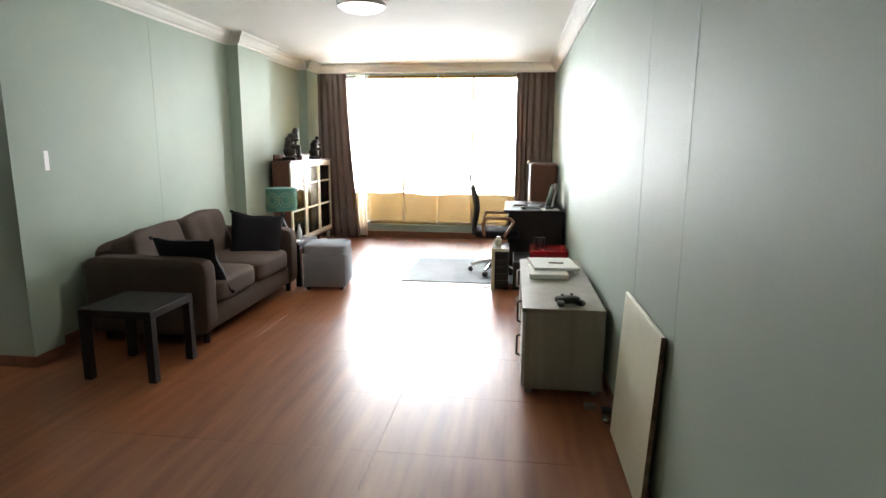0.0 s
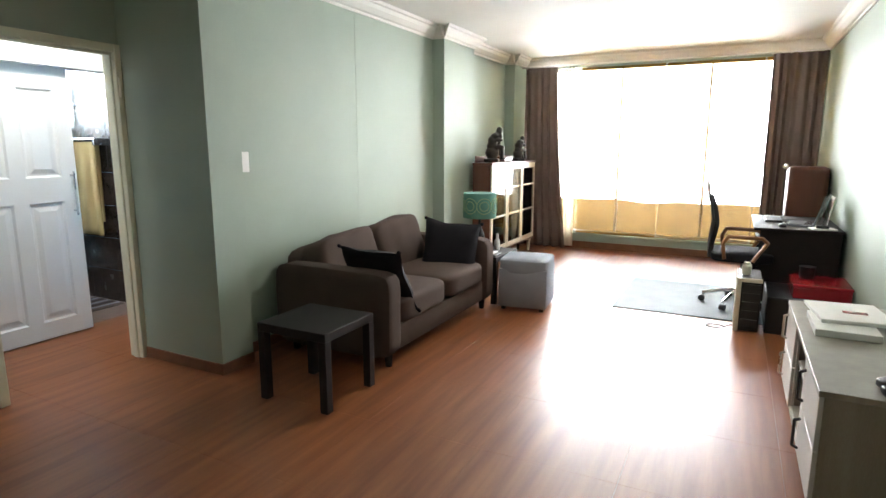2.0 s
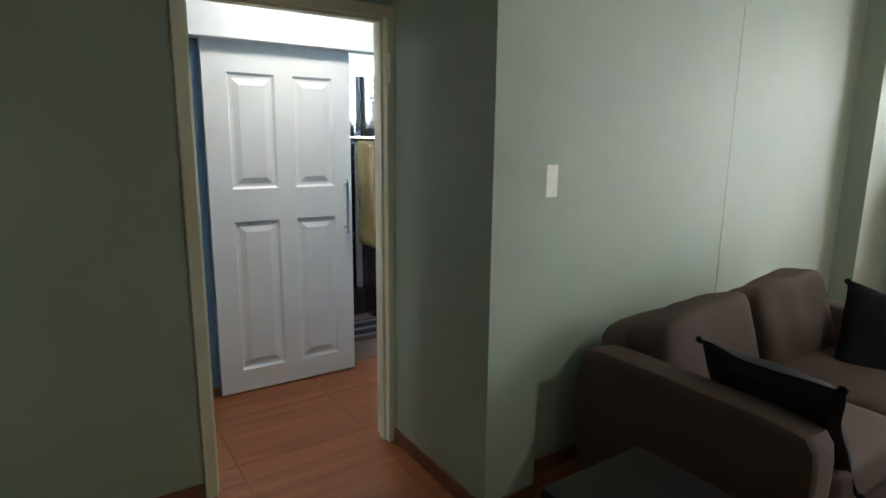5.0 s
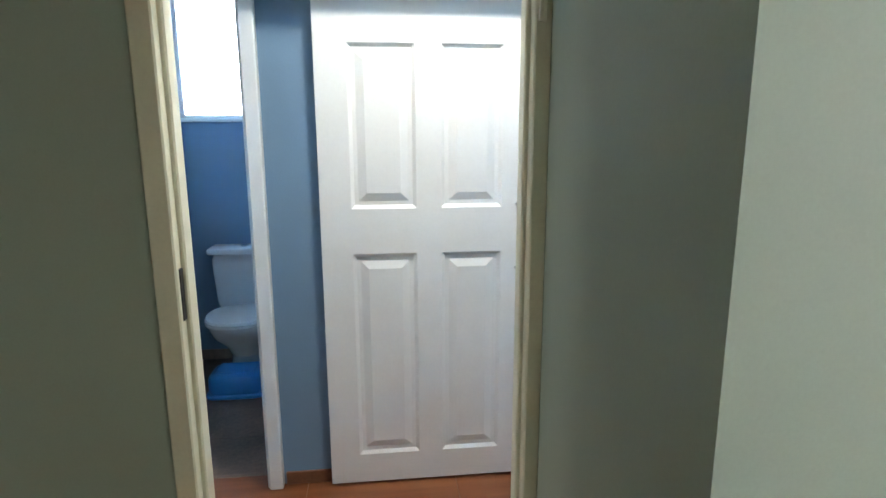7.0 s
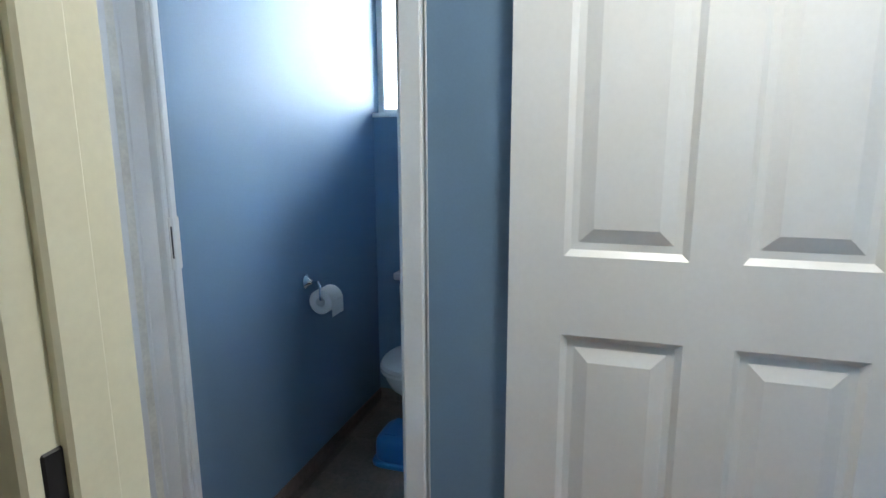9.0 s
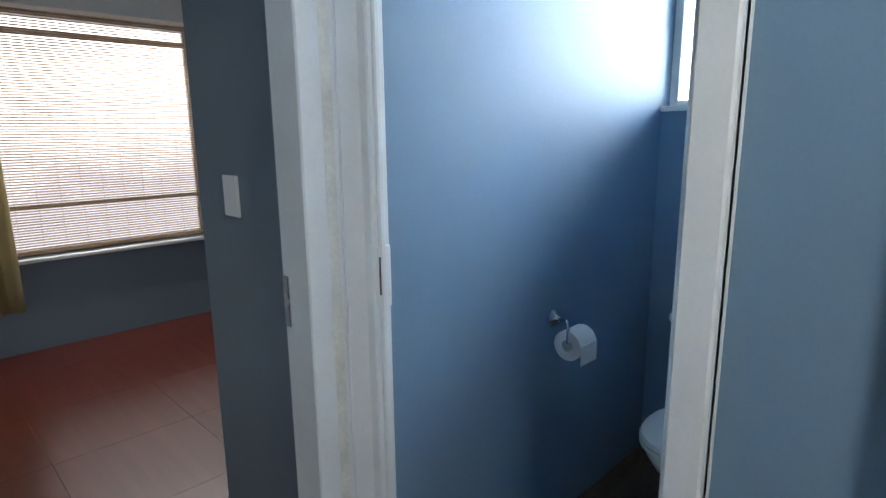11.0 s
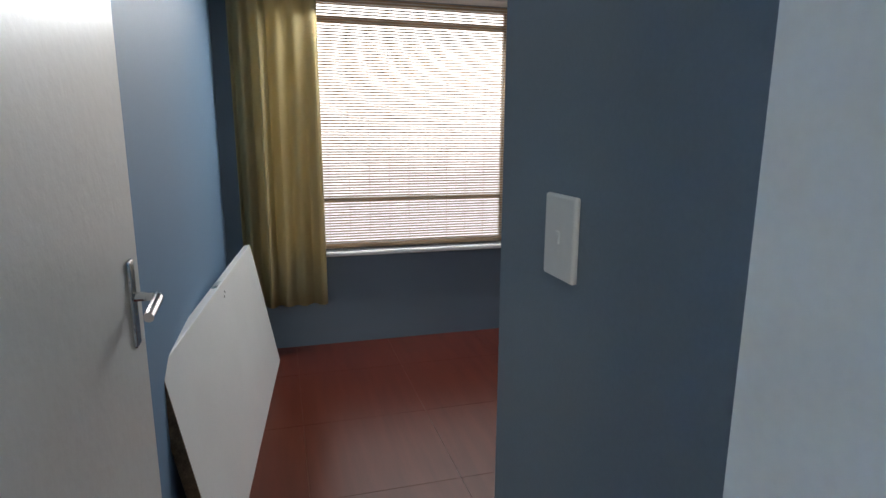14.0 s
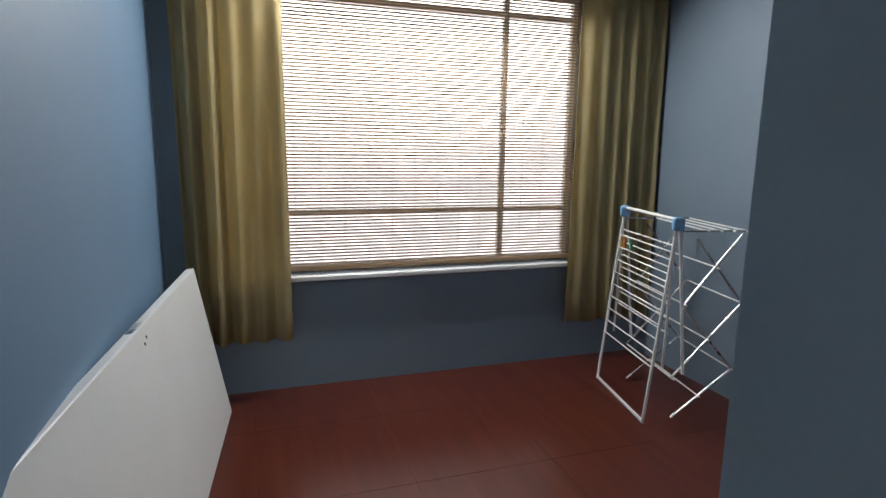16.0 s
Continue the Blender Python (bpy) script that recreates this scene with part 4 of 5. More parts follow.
part("headrest_stem", tube(bmesh.new(), (-0.265, 0, 0.98), (-0.285, 0, 1.05), 0.010), STEEL, ch)
for s in (-1, 1):
    bm = bmesh.new()
    pipe(bm, [(-0.12, s * 0.25, 0.46), (-0.14, s * 0.275, 0.60), (-0.10, s * 0.28, 0.665), (0.16, s * 0.28, 0.66), (0.20, s * 0.27, 0.62), (0.10, s * 0.25, 0.45)], 0.016)
    part("armrest", bm, WOODARM, ch, "curved brown wooden armrest", smooth=True)
part("gas_column", tube(bmesh.new(), (0.02, 0, 0.09), (0.02, 0, 0.43), 0.025, 14), CHROME, ch)
for k in range(5):
    a = radians(72 * k + 30)
    c, s = math.cos(a), math.sin(a)
    leg = bmesh.new()
    pipe(leg, [(0.02, 0, 0.13), (0.02 + 0.15 * c, 0.15 * s, 0.115), (0.02 + 0.29 * c, 0.29 * s, 0.075)], 0.017)
    lg = part("leg", leg, CHROME, ch, smooth=True)
    part("castor", tube(bmesh.new(), (0.02 + 0.295 * c - 0.022 * s, 0.295 * s + 0.022 * c, 0.028), (0.02 + 0.295 * c + 0.022 * s, 0.295 * s - 0.022 * c, 0.028), 0.028, 14), BLACK, lg, "black castor wheel")

DX0, DX1, DY0, DY1, DH = 0.40, 1.06, 6.25, 7.35, 0.75
dk = thing("desk", (DX0, DY0, 0), "black computer desk with a raised wooden hutch panel", "desk")
dlw, dll = DX1 - DX0, DY1 - DY0
part("desktop", boxed((0, 0, DH - 0.025), (dlw, dll, DH), 0.003), BLACKWOOD, dk)
for y0 in (0.02, dll - 0.04):
    part("side_panel", boxed((0.05, y0, 0), (dlw - 0.02, y0 + 0.02, DH - 0.025), 0.002), BLACKWOOD, dk)
part("modesty_panel", boxed((dlw - 0.03, 0.04, 0.25), (dlw - 0.012, dll - 0.04, DH - 0.025), 0.002), BLACKWOOD, dk)
part("keyboard_tray", boxed((0.03, 0.06, 0.62), (0.40, dll - 0.06, 0.636), 0.002), BLACKWOOD, dk)
part("shelf", boxed((0.10, 0.04, 0.10), (dlw - 0.03, 0.5, 0.118), 0.002), BLACKWOOD, dk)

lt = thing("laptop", (0.77, 6.66, DH), "open grey laptop on the desk", "laptop", turn=168)
kb = part("keyboard_half", boxed((-0.12, -0.18, 0), (0.12, 0.18, 0.016), 0.004), SCREEN, lt)
part("keys", boxed((-0.04, -0.15, 0.016), (0.09, 0.15, 0.0175), 0.001), BLACK, kb)
lid = part("screen_half", boxed((-0.006, -0.19, 0), (0.006, 0.19, 0.27), 0.004, 1, Matrix.Translation((-0.125, 0, 0.012)) @ Matrix.Rotation(radians(-14), 4, "Y")), SCREEN, lt)
pw = tagged(part("paper_holder_sheet", boxed((-0.004, -0.10, 0), (0.004, 0.10, 0.27), 0.001, 1, Matrix.Translation((0.94, 6.54, DH)) @ Matrix.Rotation(radians(10), 4, "Y")), PAPERW), "upright white sheet beside the laptop", "paper")
ms = tagged(part("computer_mouse", soft((0.06, 0.105, 0.036), 3, 0, 0, 1, 7, Matrix.Translation((0.62, 6.38, DH + 0.018))), BLACK, smooth=True), "black computer mouse on the desk", "mouse")
kb2 = tagged(part("keyboard", boxed((0.50, 6.72, DH), (0.64, 7.15, DH + 0.02), 0.004), BLACK), "black keyboard on the desk", "keyboard")
nb = thing("notebook_pile", (0.91, 6.36, DH), "small pile of papers and gadgets on the desk", "clutter")
part("sheet", boxed((-0.09, -0.07, 0), (0.09, 0.07, 0.012), 0.002, 1, Matrix.Rotation(radians(12), 4, "Z")), PAPERW, nb)
part("gadget", boxed((-0.05, -0.04, 0.012), (0.04, 0.03, 0.035), 0.006, 2), BLACK, nb)

# carved wooden chest standing behind the desk
wc = thing("wooden_cabinet", (0.875, 7.70, 0), "tall dark mahogany cabinet with a scrolled top behind the desk", "cabinet")
part("body", boxed((-0.17, -0.17, 0.06), (0.19, 0.17, 1.24), 0.05, 4), MAHOG, wc, smooth=True)
part("plinth", boxed((-0.18, -0.18, 0), (0.20, 0.18, 0.06), 0.006), MAHOG, wc)
bm = bmesh.new()
pipe(bm, [(-0.20, -0.17, 1.225), (-0.185, -0.10, 1.245), (-0.185, 0.0, 1.25), (-0.185, 0.10, 1.245), (-0.20, 0.17, 1.225)], 0.014)
part("scroll_rail", bm, PALEWOOD, wc, "pale scrolled rail")

# computer tower, bin, red box under and beside the desk
pc = thing("computer_tower", (0.385, 5.77, 0), "cream and black computer tower standing on the floor", "computer")
part("case", boxed((-0.085, -0.19, 0.01), (0.085, 0.22, 0.43), 0.006), BLACK, pc)
fr_ = part("bezel", boxed((-0.088, -0.215, 0.008), (-0.055, -0.19, 0.435), 0.004), CREAMMETAL, pc, "cream side strip of the bezel")
part("bezel_side", boxed((-0.0895, -0.19, 0.008), (-0.0855, 0.22, 0.435), 0.001), CREAMMETAL, pc, "cream side panel")
part("bezel_top", boxed((-0.055, -0.215, 0.405), (0.088, -0.19, 0.435), 0.004), CREAMMETAL, pc)
for k in range(5):
    part("drive_bay", boxed((-0.045, -0.205, 0.05 + k * 0.07), (0.075, -0.19, 0.108 + k * 0.07), 0.004), BLACK, pc)
jr = tagged(part("glass_jar", lathe(bmesh.new(), [(0.03, 0), (0.034, 0.01), (0.034, 0.07), (0.022, 0.085), (0.024, 0.10)], 16, (0.36, 5.72, 0.4345)), CREAMMETAL, smooth=True), "small jar standing on the computer tower", "jar")
wr = thing("cable", (0.17, 5.64, 0.004), "thin black cable curled on the floor", "cable")
bm = bmesh.new()
pipe(bm, [(0.07 * math.cos(i / 3), 0.05 * math.sin(i / 3), 0) for i in range(17)] + [(0.12, 0.12, 0)], 0.003, 6)
part("cord", bm, BLACK, wr)
ub = thing("under_desk_box", (0.755, 5.89, 0), "black storage box standing beside the desk", "box")
part("carton", boxed((-0.24, -0.27, 0), (0.30, 0.33, 0.29), 0.006), BLACK, ub)
rb = thing("red_box", (0.865, 5.90, 0.29), "dark red lacquered box on the black storage box", "box")
part("body", boxed((-0.18, -0.22, 0), (0.20, 0.20, 0.085), 0.006, 2), RED, rb)
part("lid", boxed((-0.185, -0.225, 0.085), (0.205, 0.205, 0.11), 0.006, 2), RED, rb)
pot = tagged(part("black_pot", lathe(bmesh.new(), [(0.045, 0), (0.055, 0.02), (0.055, 0.09), (0.06, 0.10)], 18, (0.79, 5.94, 0.4005)), BLACK, smooth=True), "small black pot on the red box", "pot")

# ceiling fittings and switch
cf = thing("ceiling_light", (-0.86, 5.03, CZ), "round flush ceiling light, lit", "ceiling light")
part("rim", lathe(bmesh.new(), [(0.21, -0.03), (0.215, -0.02), (0.215, 0.0)], 36), WHITE, cf, smooth=True)
part("diffuser", lathe(bmesh.new(), [(0.03, -0.075), (0.10, -0.07), (0.16, -0.055), (0.20, -0.03)], 36), LAMPGLOW, cf, smooth=True)
cv = thing("ceiling_rose", (-0.77, 7.62, CZ), "flat round white ceiling fitting, unlit", "ceiling fitting")
part("disc", lathe(bmesh.new(), [(0.13, -0.012), (0.15, -0.008), (0.15, 0)], 32), WHITE, cv, smooth=True)


def light_switch(place, turn, h, label, w=0.036):
    t = thing("light_switch", place, label, "switch", turn=turn)
    part("plate", boxed((0, -w, -h / 2), (0.010, w, h / 2), 0.004, 2), WHITE, t)
    part("rocker", boxed((0.010, -0.005, -0.009), (0.0125, 0.005, 0.009), 0.001), WHITE, t)
    return t


light_switch((XL, 3.492, 1.33), 0, 0.134, "white light switch on the sage-green wall", 0.046)
light_switch((-4.196, 0.965, 1.333), 0, 0.117, "white light switch on the blue-grey wall end", 0.043)

# ---- lobby ----
SLX = -4.26


def raised_panel(bm, x, y0, y1, z0, z1, d=0.012):
    """A moulded field: sunk border with a raised, chamfered middle."""
    rows = [(0, 0.0), (0.014, -d), (0.030, -d), (0.062, -0.001)]
    rings = [[bm.verts.new((x + e, y, z)) for y, z in ((y0 + i, z0 + i), (y1 - i, z0 + i), (y1 - i, z1 - i), (y0 + i, z1 - i))] for i, e in rows]
    for a, b in zip(rings, rings[1:]):
        for k in range(4):
            bm.faces.new((a[k], a[(k + 1) % 4], b[(k + 1) % 4], b[k]))
    bm.faces.new(rings[-1])


sl = thing("sliding_door", (SLX, 2.47, 0.012), "white four-panel sliding door half over the bathroom opening", "door")
leaf = bmesh.new()
W, HH = 0.835, 2.02
fields = [(0.122, 0.380, 1.194, 1.822), (0.480, 0.725, 1.194, 1.822), (0.122, 0.380, 0.13, 1.012), (0.480, 0.725, 0.13, 1.012)]
ys, zs = [0, 0.122, 0.380, 0.480, 0.725, W], [0, 0.13, 1.012, 1.194, 1.822, HH]
for a, b in zip(ys, ys[1:]):
    for c, d in zip(zs, zs[1:]):
        if (a, b, c, d) not in fields:
            leaf.faces.new([leaf.verts.new(p) for p in ((0, a, c), (0, b, c), (0, b, d), (0, a, d))])
for a, b, c, d in (((0, 0, 0), (-0.04, 0, 0), (-0.04, 0, HH), (0, 0, HH)), ((0, W, 0), (-0.04, W, 0), (-0.04, W, HH), (0, W, HH)), ((0, 0, 0), (0, W, 0), (-0.04, W, 0), (-0.04, 0, 0)), ((0, 0, HH), (0, W, HH), (-0.04, W, HH), (-0.04, 0, HH)), ((-0.04, 0, 0), (-0.04, W, 0), (-0.04, W, HH), (-0.04, 0, HH))):
    leaf.faces.new([leaf.verts.new(p) for p in (a, b, c, d)])
for f_ in fields:
    raised_panel(leaf, 0, *f_)
bmesh.ops.remove_doubles(leaf, verts=leaf.verts, dist=0.0005)
lf = part("leaf", leaf, WHITE, sl)
bm = tube(bmesh.new(), (0.045, 0.788, 0.905), (0.045, 0.788, 1.235), 0.007, 10)
tube(bm, (0, 0.788, 0.94), (0.045, 0.788, 0.94), 0.006)
tube(bm, (0, 0.788, 1.205), (0.045, 0.788, 1.205), 0.006)
part("handle", bm, STEEL, sl, "steel bar handle", smooth=True)
pel = thing("sliding_rail_cover", (LW, 2.285, 1.985), "white board covering the sliding door's rail", "rail cover")
part("board", boxed((0.0, 0, 0.01), (0.11, 1.70, 0.22), 0.004), WHITE, pel)

lf2 = thing("lobby_ceiling_light", (-3.66, 3.0, CZ), "round flush lobby ceiling light, lit", "ceiling light")
part("rim", lathe(bmesh.new(), [(0.16, -0.03), (0.165, -0.02), (0.165, 0.0)], 32), WHITE, lf2, smooth=True)
part("diffuser", lathe(bmesh.new(), [(0.03, -0.075), (0.08, -0.07), (0.12, -0.055), (0.155, -0.03)], 32), LAMPGLOW, lf2, smooth=True)

# ---- toilet ----
TY = 1.838
wcx = TW + 0.004
toi = thing("toilet", (wcx, TY, 0), "white porcelain close-coupled toilet with closed lid", "toilet")
toi.scale = (0.86, 1.0, 1.0)
bm = soft((0.19, 0.40, 0.37), 9, 0, 0, 1, 10, Matrix.Translation((0.105, 0, 0.575)))
for v in bm.verts:
    v.co.y *= 0.86 + 0.14 * min(1, max(0, (v.co.z - 0.39) / 0.37))
part("cistern", bm, PORC, toi, smooth=True)
tl = part("cistern_lid", boxed((0.0, -0.215, 0.755), (0.215, 0.215, 0.795), 0.012, 3), PORC, toi, smooth=True)
part("flush_button", lathe(bmesh.new(), [(0.025, 0.795), (0.025, 0.803), (0.02, 0.805)], 18, (0.11, 0, 0)), CHROME, tl, "chrome flush button")


def oval(bm, prof, n=28):
    """Rings (x0, x1, half width, z) with a blunt back and a round front."""
    rings = []
    for x0, x1, w, z in prof:
        ring = []
        for i in range(n):
            a = 2 * math.pi * i / n
            c, s = math.cos(a), math.sin(a)
            e = 0.75 if c < 0 else 1.0
            ring.append(bm.verts.new(((x0 + x1) / 2 + (x1 - x0) / 2 * math.copysign(abs(c) ** e, c), w * math.copysign(abs(s) ** 0.8, s), z)))
        rings.append(ring)
    for a, b in zip(rings, rings[1:]):
        for i in range(n):
            bm.faces.new((a[i], a[(i + 1) % n], b[(i + 1) % n], b[i]))
    bm.faces.new(rings[0][::-1])
    bm.faces.new(rings[-1])
    return bm


part("bowl", oval(bmesh.new(), [(0.10, 0.42, 0.10, 0.0), (0.10, 0.42, 0.10, 0.02), (0.13, 0.40, 0.085, 0.14), (0.14, 0.48, 0.11, 0.22), (0.12, 0.60, 0.165, 0.30), (0.11, 0.65, 0.18, 0.36), (0.11, 0.655, 0.182, 0.385)]), PORC, toi, smooth=True)
part("seat", oval(bmesh.new(), [(0.19, 0.665, 0.19, 0.388), (0.188, 0.668, 0.193, 0.395), (0.19, 0.665, 0.19, 0.405)]), PORC, toi, smooth=True)
part("lid", oval(bmesh.new(), [(0.19, 0.668, 0.19, 0.408), (0.188, 0.67, 0.193, 0.416), (0.20, 0.66, 0.185, 0.430), (0.23, 0.60, 0.14, 0.436)]), PORC, toi, smooth=True)
st = thing("step_stool", (-5.28, 1.85, 0), "bright blue plastic child's step stool before the toilet", "stool")
part("shell", soft((0.23, 0.31, 0.145), 5, 0.0, 0, 1, 10, Matrix.Translation((0, 0, 0.075))), BLUEPL, st, smooth=True)
part("rim", soft((0.255, 0.335, 0.03), 6, 0.0, 0, 1, 8, Matrix.Translation((0, 0, 0.016))), BLUEPL, st, smooth=True)
part("tread", boxed((-0.08, -0.11, 0.145), (0.08, 0.11, 0.151), 0.003), BLUEPL, st)
bt = thing("spray_bottle", (wcx + 0.12, TY + 0.02 + 0.08, 0.796), "blue and white freshener bottle on the cistern", "bottle")
part("bottle", lathe(bmesh.new(), [(0.024, 0), (0.026, 0.01), (0.026, 0.10), (0.012, 0.13)], 16), PORC, bt, smooth=True)
part("label_band", lathe(bmesh.new(), [(0.0265, 0.03), (0.0268, 0.032), (0.0268, 0.085), (0.0265, 0.087)], 16), BLUEPL, bt)
part("cap", lathe(bmesh.new(), [(0.013, 0.13), (0.016, 0.14), (0.014, 0.165)], 14), BLUEPL, bt)

ph = thing("paper_holder", (-5.07, TS, 0.872), "chrome toilet roll holder on the blue wall", "holder")
part("wall_rose", lathe(bmesh.new(), [(0.03, 0), (0.03, 0.006), (0.018, 0.014), (0.010, 0.03)], 20), CHROME, ph, smooth=True).matrix_basis = pose(0, 0, 0, -90, 0, 0)
bm = bmesh.new()
pipe(bm, [(0, 0.025, 0), (0.0, 0.06, 0.0), (0.012, 0.075, -0.02), (0.012, 0.075, -0.07), (-0.13, 0.075, -0.07)], 0.006)
part("arm", bm, CHROME, ph, smooth=True)
roll = thing("toilet_roll", (-5.105, TS + 0.075, 0.792), "white toilet paper roll on its holder", "toilet roll")
bm = bmesh.new()
ringv = []
for x in (-0.05, 0.05):
    for r in (0.052, 0.021):
        ringv.append([bm.verts.new((x, r * math.cos(2 * math.pi * i / 28), r * math.sin(2 * math.pi * i / 28))) for i in range(28)])
o0, i0, o1, i1 = ringv
for a, b in ((o0, o1), (i0, i1), (o0, i0), (o1, i1)):
    for i in range(28):
        bm.faces.new((a[i], a[(i + 1) % 28], b[(i + 1) % 28], b[i]))
part("paper", bm, PAPERW, roll, smooth=True)
part("loose_sheet", boxed((-0.05, 0.0525, -0.06), (0.05, 0.0545, 0.01), 0.0005), PAPERW, roll)

# ---- bathroom ----
kerb = structure("shower_kerb", boxed((-5.47, TN + 0.1, 0), (-5.32, YB - 0.004, 0.225), 0.004), DARKTILE, "dark tiled shower kerb", "kerb")
sh = thing("shower_screen", (-5.40, 3.0, 0.225), "framed clear glass shower screen on the kerb", "shower screen")
part("post", boxed((-0.02, YB - 3.0 - 0.05, 0), (0.02, YB - 3.0 - 0.006, 1.76), 0.004), ALU, sh)
part("post", boxed((-0.02, 0.77, 0), (0.02, 0.812, 1.76), 0.004), ALU, sh)
part("post", boxed((-0.02, -0.62, 0), (0.02, -0.58, 1.76), 0.004), ALU, sh)
part("rail", boxed((-0.02, -0.58, 1.72), (0.02, 0.77, 1.76), 0.004), ALU, sh)
part("rail", boxed((-0.02, -0.58, 0), (0.02, 0.77, 0.035), 0.004), ALU, sh)
part("pane", boxed((-0.003, -0.58, 0.035), (0.003, 0.77, 1.72)), GLASS, sh)
tr = thing("towel_rail", (-5.06, YB - 0.004, 1.45), "double chrome towel rail on dark tiles", "towel rail")
for dy, dz in ((-0.07, 0), (-0.13, 0.045)):
    part("bar", tube(bmesh.new(), (-0.32, dy, dz), (0.32, dy, dz), 0.008), CHROME, tr)
for x in (-0.30, 0.30):
    part("bracket", boxed((x - 0.012, -0.14, -0.012), (x + 0.012, 0, 0.05), 0.004), CHROME, tr)
tw = thing("towel", (-5.03, YB - 0.074, 0.64), "mustard towel hanging folded over the rail", "towel")
d1_ = drape(-0.22, 0.22, 0, 0.83, 3, 0.012, 11, 0.4)
d1_.transform(Matrix.Translation((0, -0.02, 0)))
thick(part("front_fold", d1_, TOWEL, tw, smooth=True), 0.008)
d2_ = drape(-0.22, 0.22, 0.12, 0.83, 3, 0.01, 12, 0.4)
d2_.transform(Matrix.Translation((0, 0.02, 0)))
thick(part("back_fold", d2_, TOWEL, tw, smooth=True), 0.008)
bmat = thing("bath_mat", (-4.93, 3.55, 0.001), "dark striped bath mat before the shower", "mat")
part("mat", boxed((-0.22, -0.33, 0), (0.22, 0.33, 0.012), 0.004), TAUPE, bmat)
for k in range(5):
    part("stripe", boxed((-0.17 + k * 0.075, -0.32, 0.012), (-0.135 + k * 0.075, 0.32, 0.0145)), BLACKCLOTH if k % 2 else GREYFELT, bmat)

# ---- bedroom ----
bd = thing("bedroom_door", (-3.575, 1.30, 0.01), "white painted bedroom door standing open against the wall", "door", turn=0)
bd.matrix_world = pose(-3.528, 1.285, 0.01, 0, 0, 0)
part("leaf", boxed((-0.02, -0.825, 0), (0.02, 0, 2.02), 0.003), material("door_white_paint", (0.72, 0.72, 0.68), 0.33, 0, 0.03, 4, 45, 0.10), bd)
hd = part("handle_plate", boxed((-0.028, -0.762, 1.07), (-0.02, -0.727, 1.235), 0.004, 2), CHROME, bd, "chrome handle plate")
bm = bmesh.new()
pipe(bm, [(-0.028, -0.744, 1.165), (-0.065, -0.744, 1.165), (-0.07, -0.727, 1.165), (-0.07, -0.64, 1.155)], 0.009, 10)
part("lever", bm, CHROME, hd, smooth=True)
for z in (0.25, 1.75):
    part("hinge", tube(bmesh.new(), (-0.022, 0.004, z), (-0.022, 0.004, z + 0.1), 0.007), STEEL, bd)

ld = thing("loose_door", (BE, -0.9, 0), "white door leaf lying on its side against the wall", "door panel")
ld.matrix_world = pose(-3.66, -1.045, 0.005, 0, 10.5, -5.0)
part("leaf", boxed((-0.02, -0.965, 0.0), (0.02, 0.965, 0.79), 0.003), WHITE, ld)
part("raw_edge", boxed((-0.0202, 0.9655, 0.001), (0.0202, 0.969, 0.789)), RAWWOOD, ld, "raw brown chipped edge")
part("latch_plate", boxed((-0.012, -0.06, 0.79), (0.012, 0.06, 0.793), 0.001), STEEL, ld, "steel latch plate")
for dy, dz in ((-0.03, 0.745), (0.0, 0.73)):
    part("screw_hole", tube(bmesh.new(), (-0.0215, dy, dz), (-0.019, dy, dz), 0.006), BLACK, ld, "dark screw hole")

# drying rack: two leaning frames and a folded scissor wing
rk = thing("drying_rack", (-5.84, -1.577, 0), "white wire clothes drying rack with blue joints, half folded", "drying rack", turn=-11)
P = 0.009


def rod(a, b, r, mat, name="rod"):
    return part(name, tube(bmesh.new(), a, b, r, 8), mat, rk, smooth=True)


top_z = 1.04
for y in (-0.295, 0.295):
    rod((0.0, y, 0), (-0.10, y, top_z), P, WHITE, "front_post")
    rod((-0.20, y, 0.26), (-0.115, y, top_z), P, WHITE, "rear_post")
    rod((-0.085, y, 0.30), (-0.095, y, top_z), P * 0.8, WHITE, "inner_post")
    part("joint", soft((0.06, 0.035, 0.07), 4, 0, 0, 1, 6, Matrix.Translation((-0.105, y, top_z))), material("light_blue_plastic", (0.22, 0.45, 0.72), 0.4), rk, "light blue plastic joint", smooth=True)
rod((0.0, -0.295, 0.009), (0.0, 0.295, 0.009), P, WHITE, "foot_bar")
rod((-0.105, -0.295, top_z + 0.02), (-0.105, 0.295, top_z + 0.02), P, WHITE, "top_bar")
for k in range(9):
    z = 0.30 + k * 0.075
    x = -0.10 * z / top_z
    rod((x, -0.295, z), (x, 0.295, z), 0.0038, WHITE, "wire")
    if k > 1:
        rod((-0.10, -0.295, z + 0.03), (-0.10, 0.295, z + 0.03), 0.0038, WHITE, "wire")
wing = [(-0.115, 1.00), (-0.50, 1.00), (-0.30, 0.76), (-0.52, 0.62), (-0.20, 0.54), (-0.30, 0.40), (-0.50, 0.28), (-0.14, 0.22), (-0.32, 0.10)]
for y in (-0.275, 0.25):
    for (x0, z0), (x1, z1) in (((-0.50, 1.00), (-0.20, 0.62)), ((-0.24, 0.96), (-0.52, 0.62)), ((-0.52, 0.62), (-0.16, 0.22)), ((-0.20, 0.60), (-0.50, 0.26)), ((-0.50, 0.26), (-0.18, 0.0))):
        rod((x0, y, z0), (x1, y, z1), 0.006, STEEL, "scissor_arm")
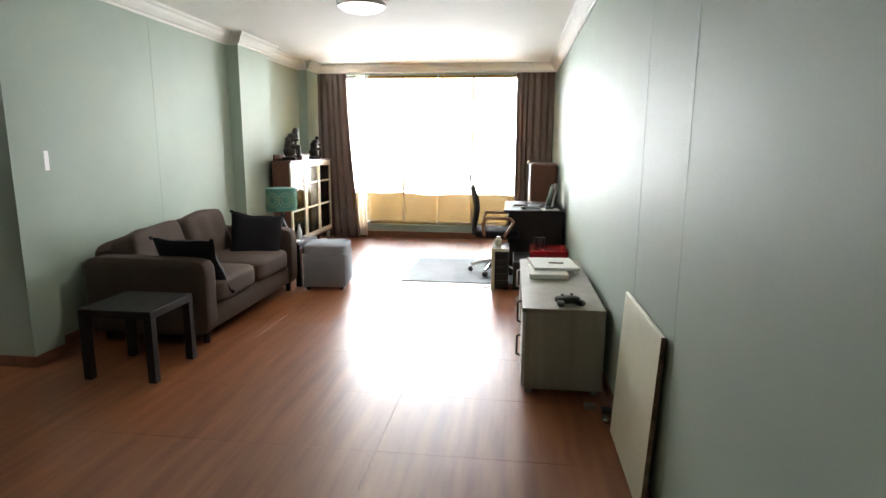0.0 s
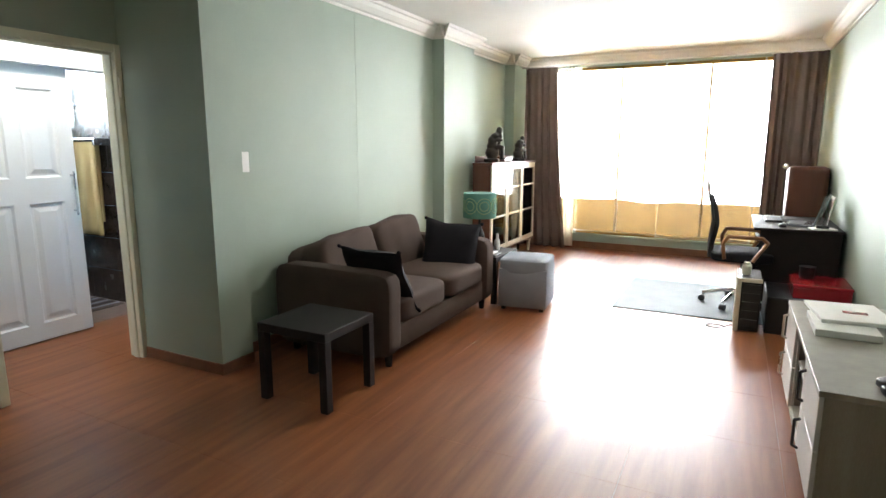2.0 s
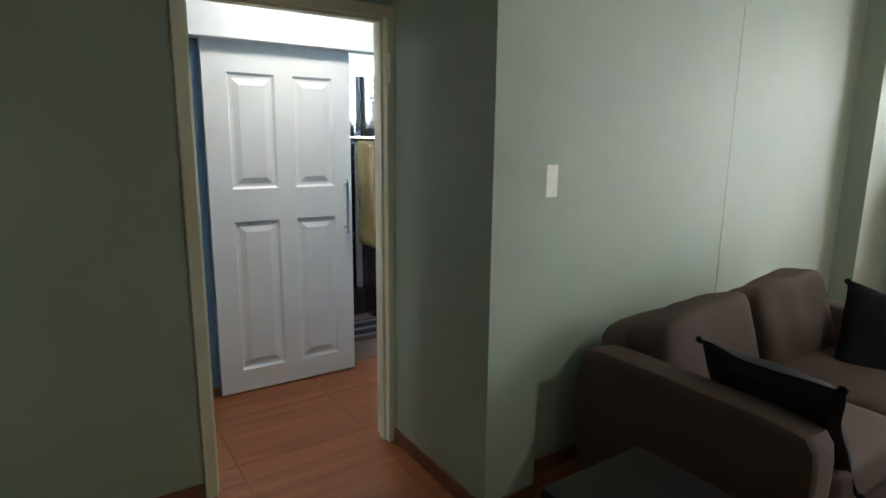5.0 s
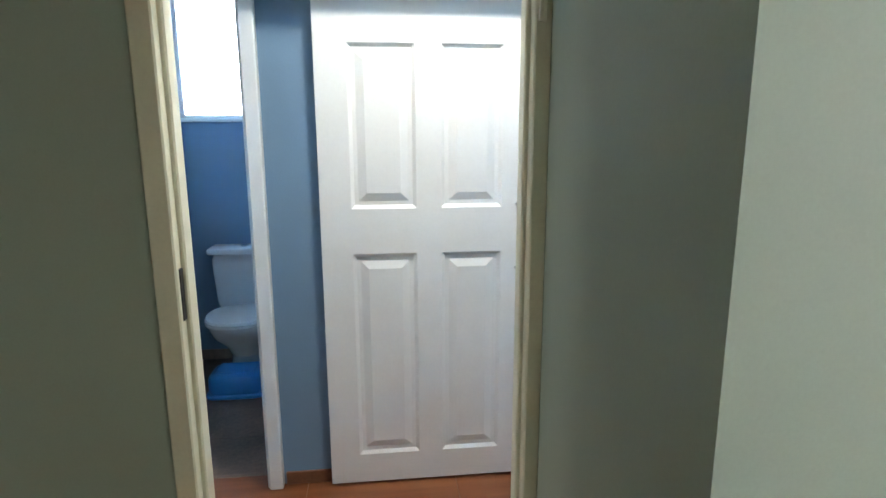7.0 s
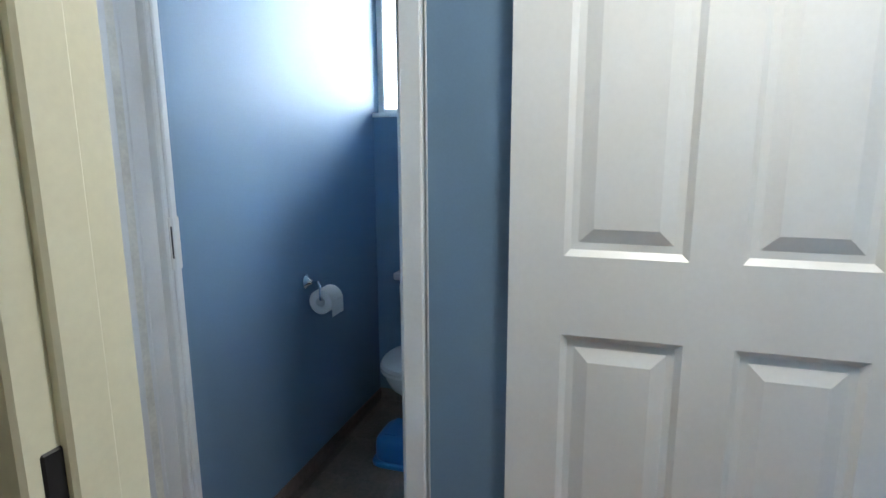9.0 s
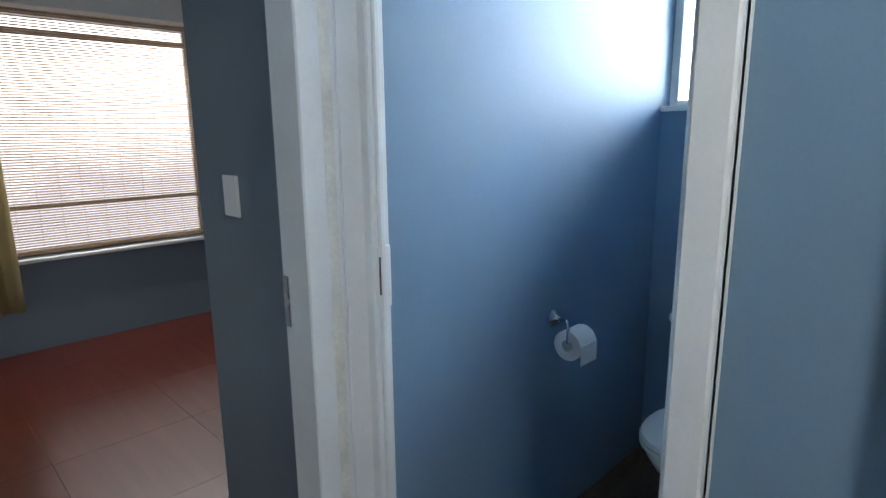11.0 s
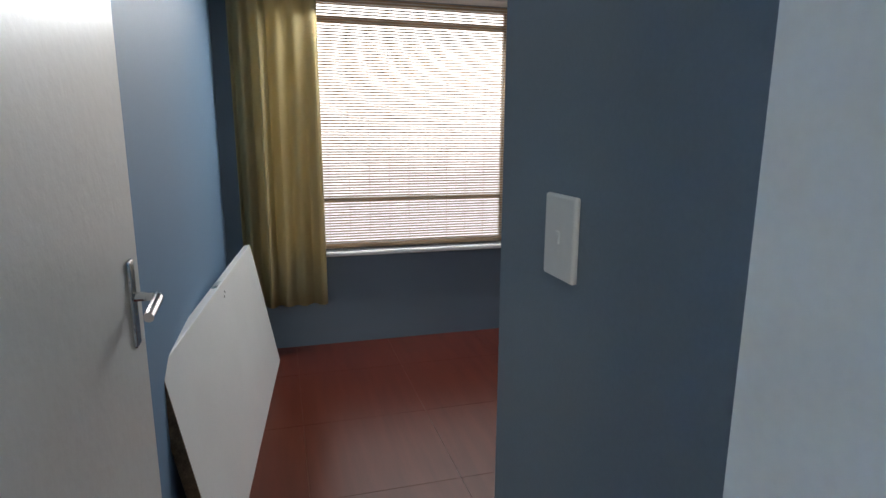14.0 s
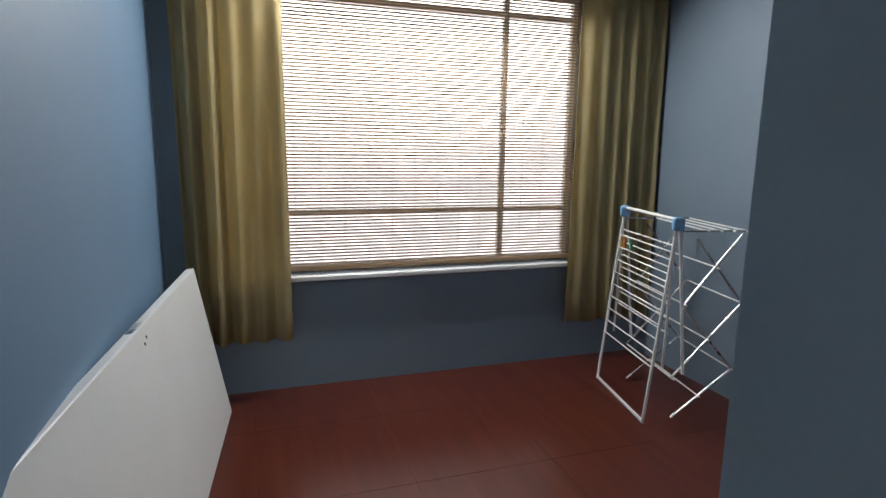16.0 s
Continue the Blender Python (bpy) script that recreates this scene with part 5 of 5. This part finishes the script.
for x, z in ((-0.50, 1.0), (-0.43, 1.0), (-0.36, 1.0), (-0.29, 1.0), (-0.36, 0.81), (-0.52, 0.62), (-0.20, 0.62), (-0.34, 0.43), (-0.50, 0.26), (-0.17, 0.22), (-0.32, 0.12)):
    rod((x, -0.275, z), (x, 0.275, z), 0.0045, WHITE, "wire")
for y in (-0.275, 0.25):
    rod((-0.11, y, 1.0), (-0.50, y, 1.0), 0.006, STEEL, "wing_arm")
for k, (dy, mt, lab) in enumerate(((-0.13, material("orange_plastic", (0.65, 0.24, 0.04), 0.4), "orange"), (-0.07, material("green_plastic", (0.10, 0.32, 0.14), 0.4), "green"), (-0.16, material("amber_plastic", (0.55, 0.33, 0.08), 0.4), "amber"))):
    pg = thing("clothes_peg", (-5.925, -1.60 + dy, 0.875), lab + " plastic clothes peg clipped on the drying rack", "peg", "pegs on the drying rack")
    for s in (-1, 1):
        part("prong", boxed((s * 0.004 - 0.003, -0.006, -0.035), (s * 0.004 + 0.003, 0.006, 0.03), 0.002), mt, pg)

# dark wall tiles of the bathroom
tiles = thing("wall_tiles", (0, 0, 0), "dark slate-look bathroom wall tiles", "tiles")
tiles["kind"] = "structure"
tile_n = finish("tile", boxed((-0.198, -0.006, -0.148), (0.198, 0.006, 0.148), 0.002), DARKTILE)
tile_w = finish("tile", boxed((-0.006, -0.198, -0.148), (0.006, 0.198, 0.148), 0.002), DARKTILE)
for i in range(5):
    for j in range(7):
        ob = new("tile", tile_n)
        ob.parent, ob.location = tiles, (-4.60 - i * 0.40, YB + 0.005, 0.15 + j * 0.30)
for i in range(4):
    for j in range(5):
        ob = new("tile", tile_w)
        ob.parent, ob.location = tiles, (XB - 0.005, 2.58 + i * 0.40, 0.15 + j * 0.30)

# ---- floor boards, last ----


def boards(parent, x0, x1, y0, y1, step, ox, oy, mat, name, stepx=None):
    sx = stepx or step
    cache = {}
    gx = [x0] + [ox + k * sx for k in range(-40, 41) if x0 + 0.02 < ox + k * sx < x1 - 0.02] + [x1]
    gy = [y0] + [oy + k * step for k in range(-40, 41) if y0 + 0.02 < oy + k * step < y1 - 0.02] + [y1]
    for a, b in zip(gx, gx[1:]):
        for c, d in zip(gy, gy[1:]):
            key = (round(b - a, 3), round(d - c, 3))
            if key not in cache:
                cache[key] = finish(name, boxed((-key[0] / 2 + 0.0006, -key[1] / 2 + 0.0006, -0.0118), (key[0] / 2 - 0.0006, key[1] / 2 - 0.0006, 0), 0.0006), mat)
            ob = new(name, cache[key])
            ob.parent = parent
            ob.location = ((a + b) / 2, (c + d) / 2, 0)


boards(fl_living, XD - 0.18, XR, YS, YW, 0.643, -0.13, 2.365, FLOOR, "floor_board")
boards(fl_lobby, -4.38, XD - 0.18, 1.6, 4.0, 0.643, -0.13, 2.365, FLOOR, "floor_board")
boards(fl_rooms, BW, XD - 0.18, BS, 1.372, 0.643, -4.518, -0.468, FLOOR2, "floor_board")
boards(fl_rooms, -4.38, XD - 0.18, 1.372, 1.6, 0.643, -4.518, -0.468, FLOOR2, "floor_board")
boards(fl_wet, XB - 0.02, -4.38, 1.42, 4.0, 0.33, -4.4, 1.5, SLATE, "floor_tile")
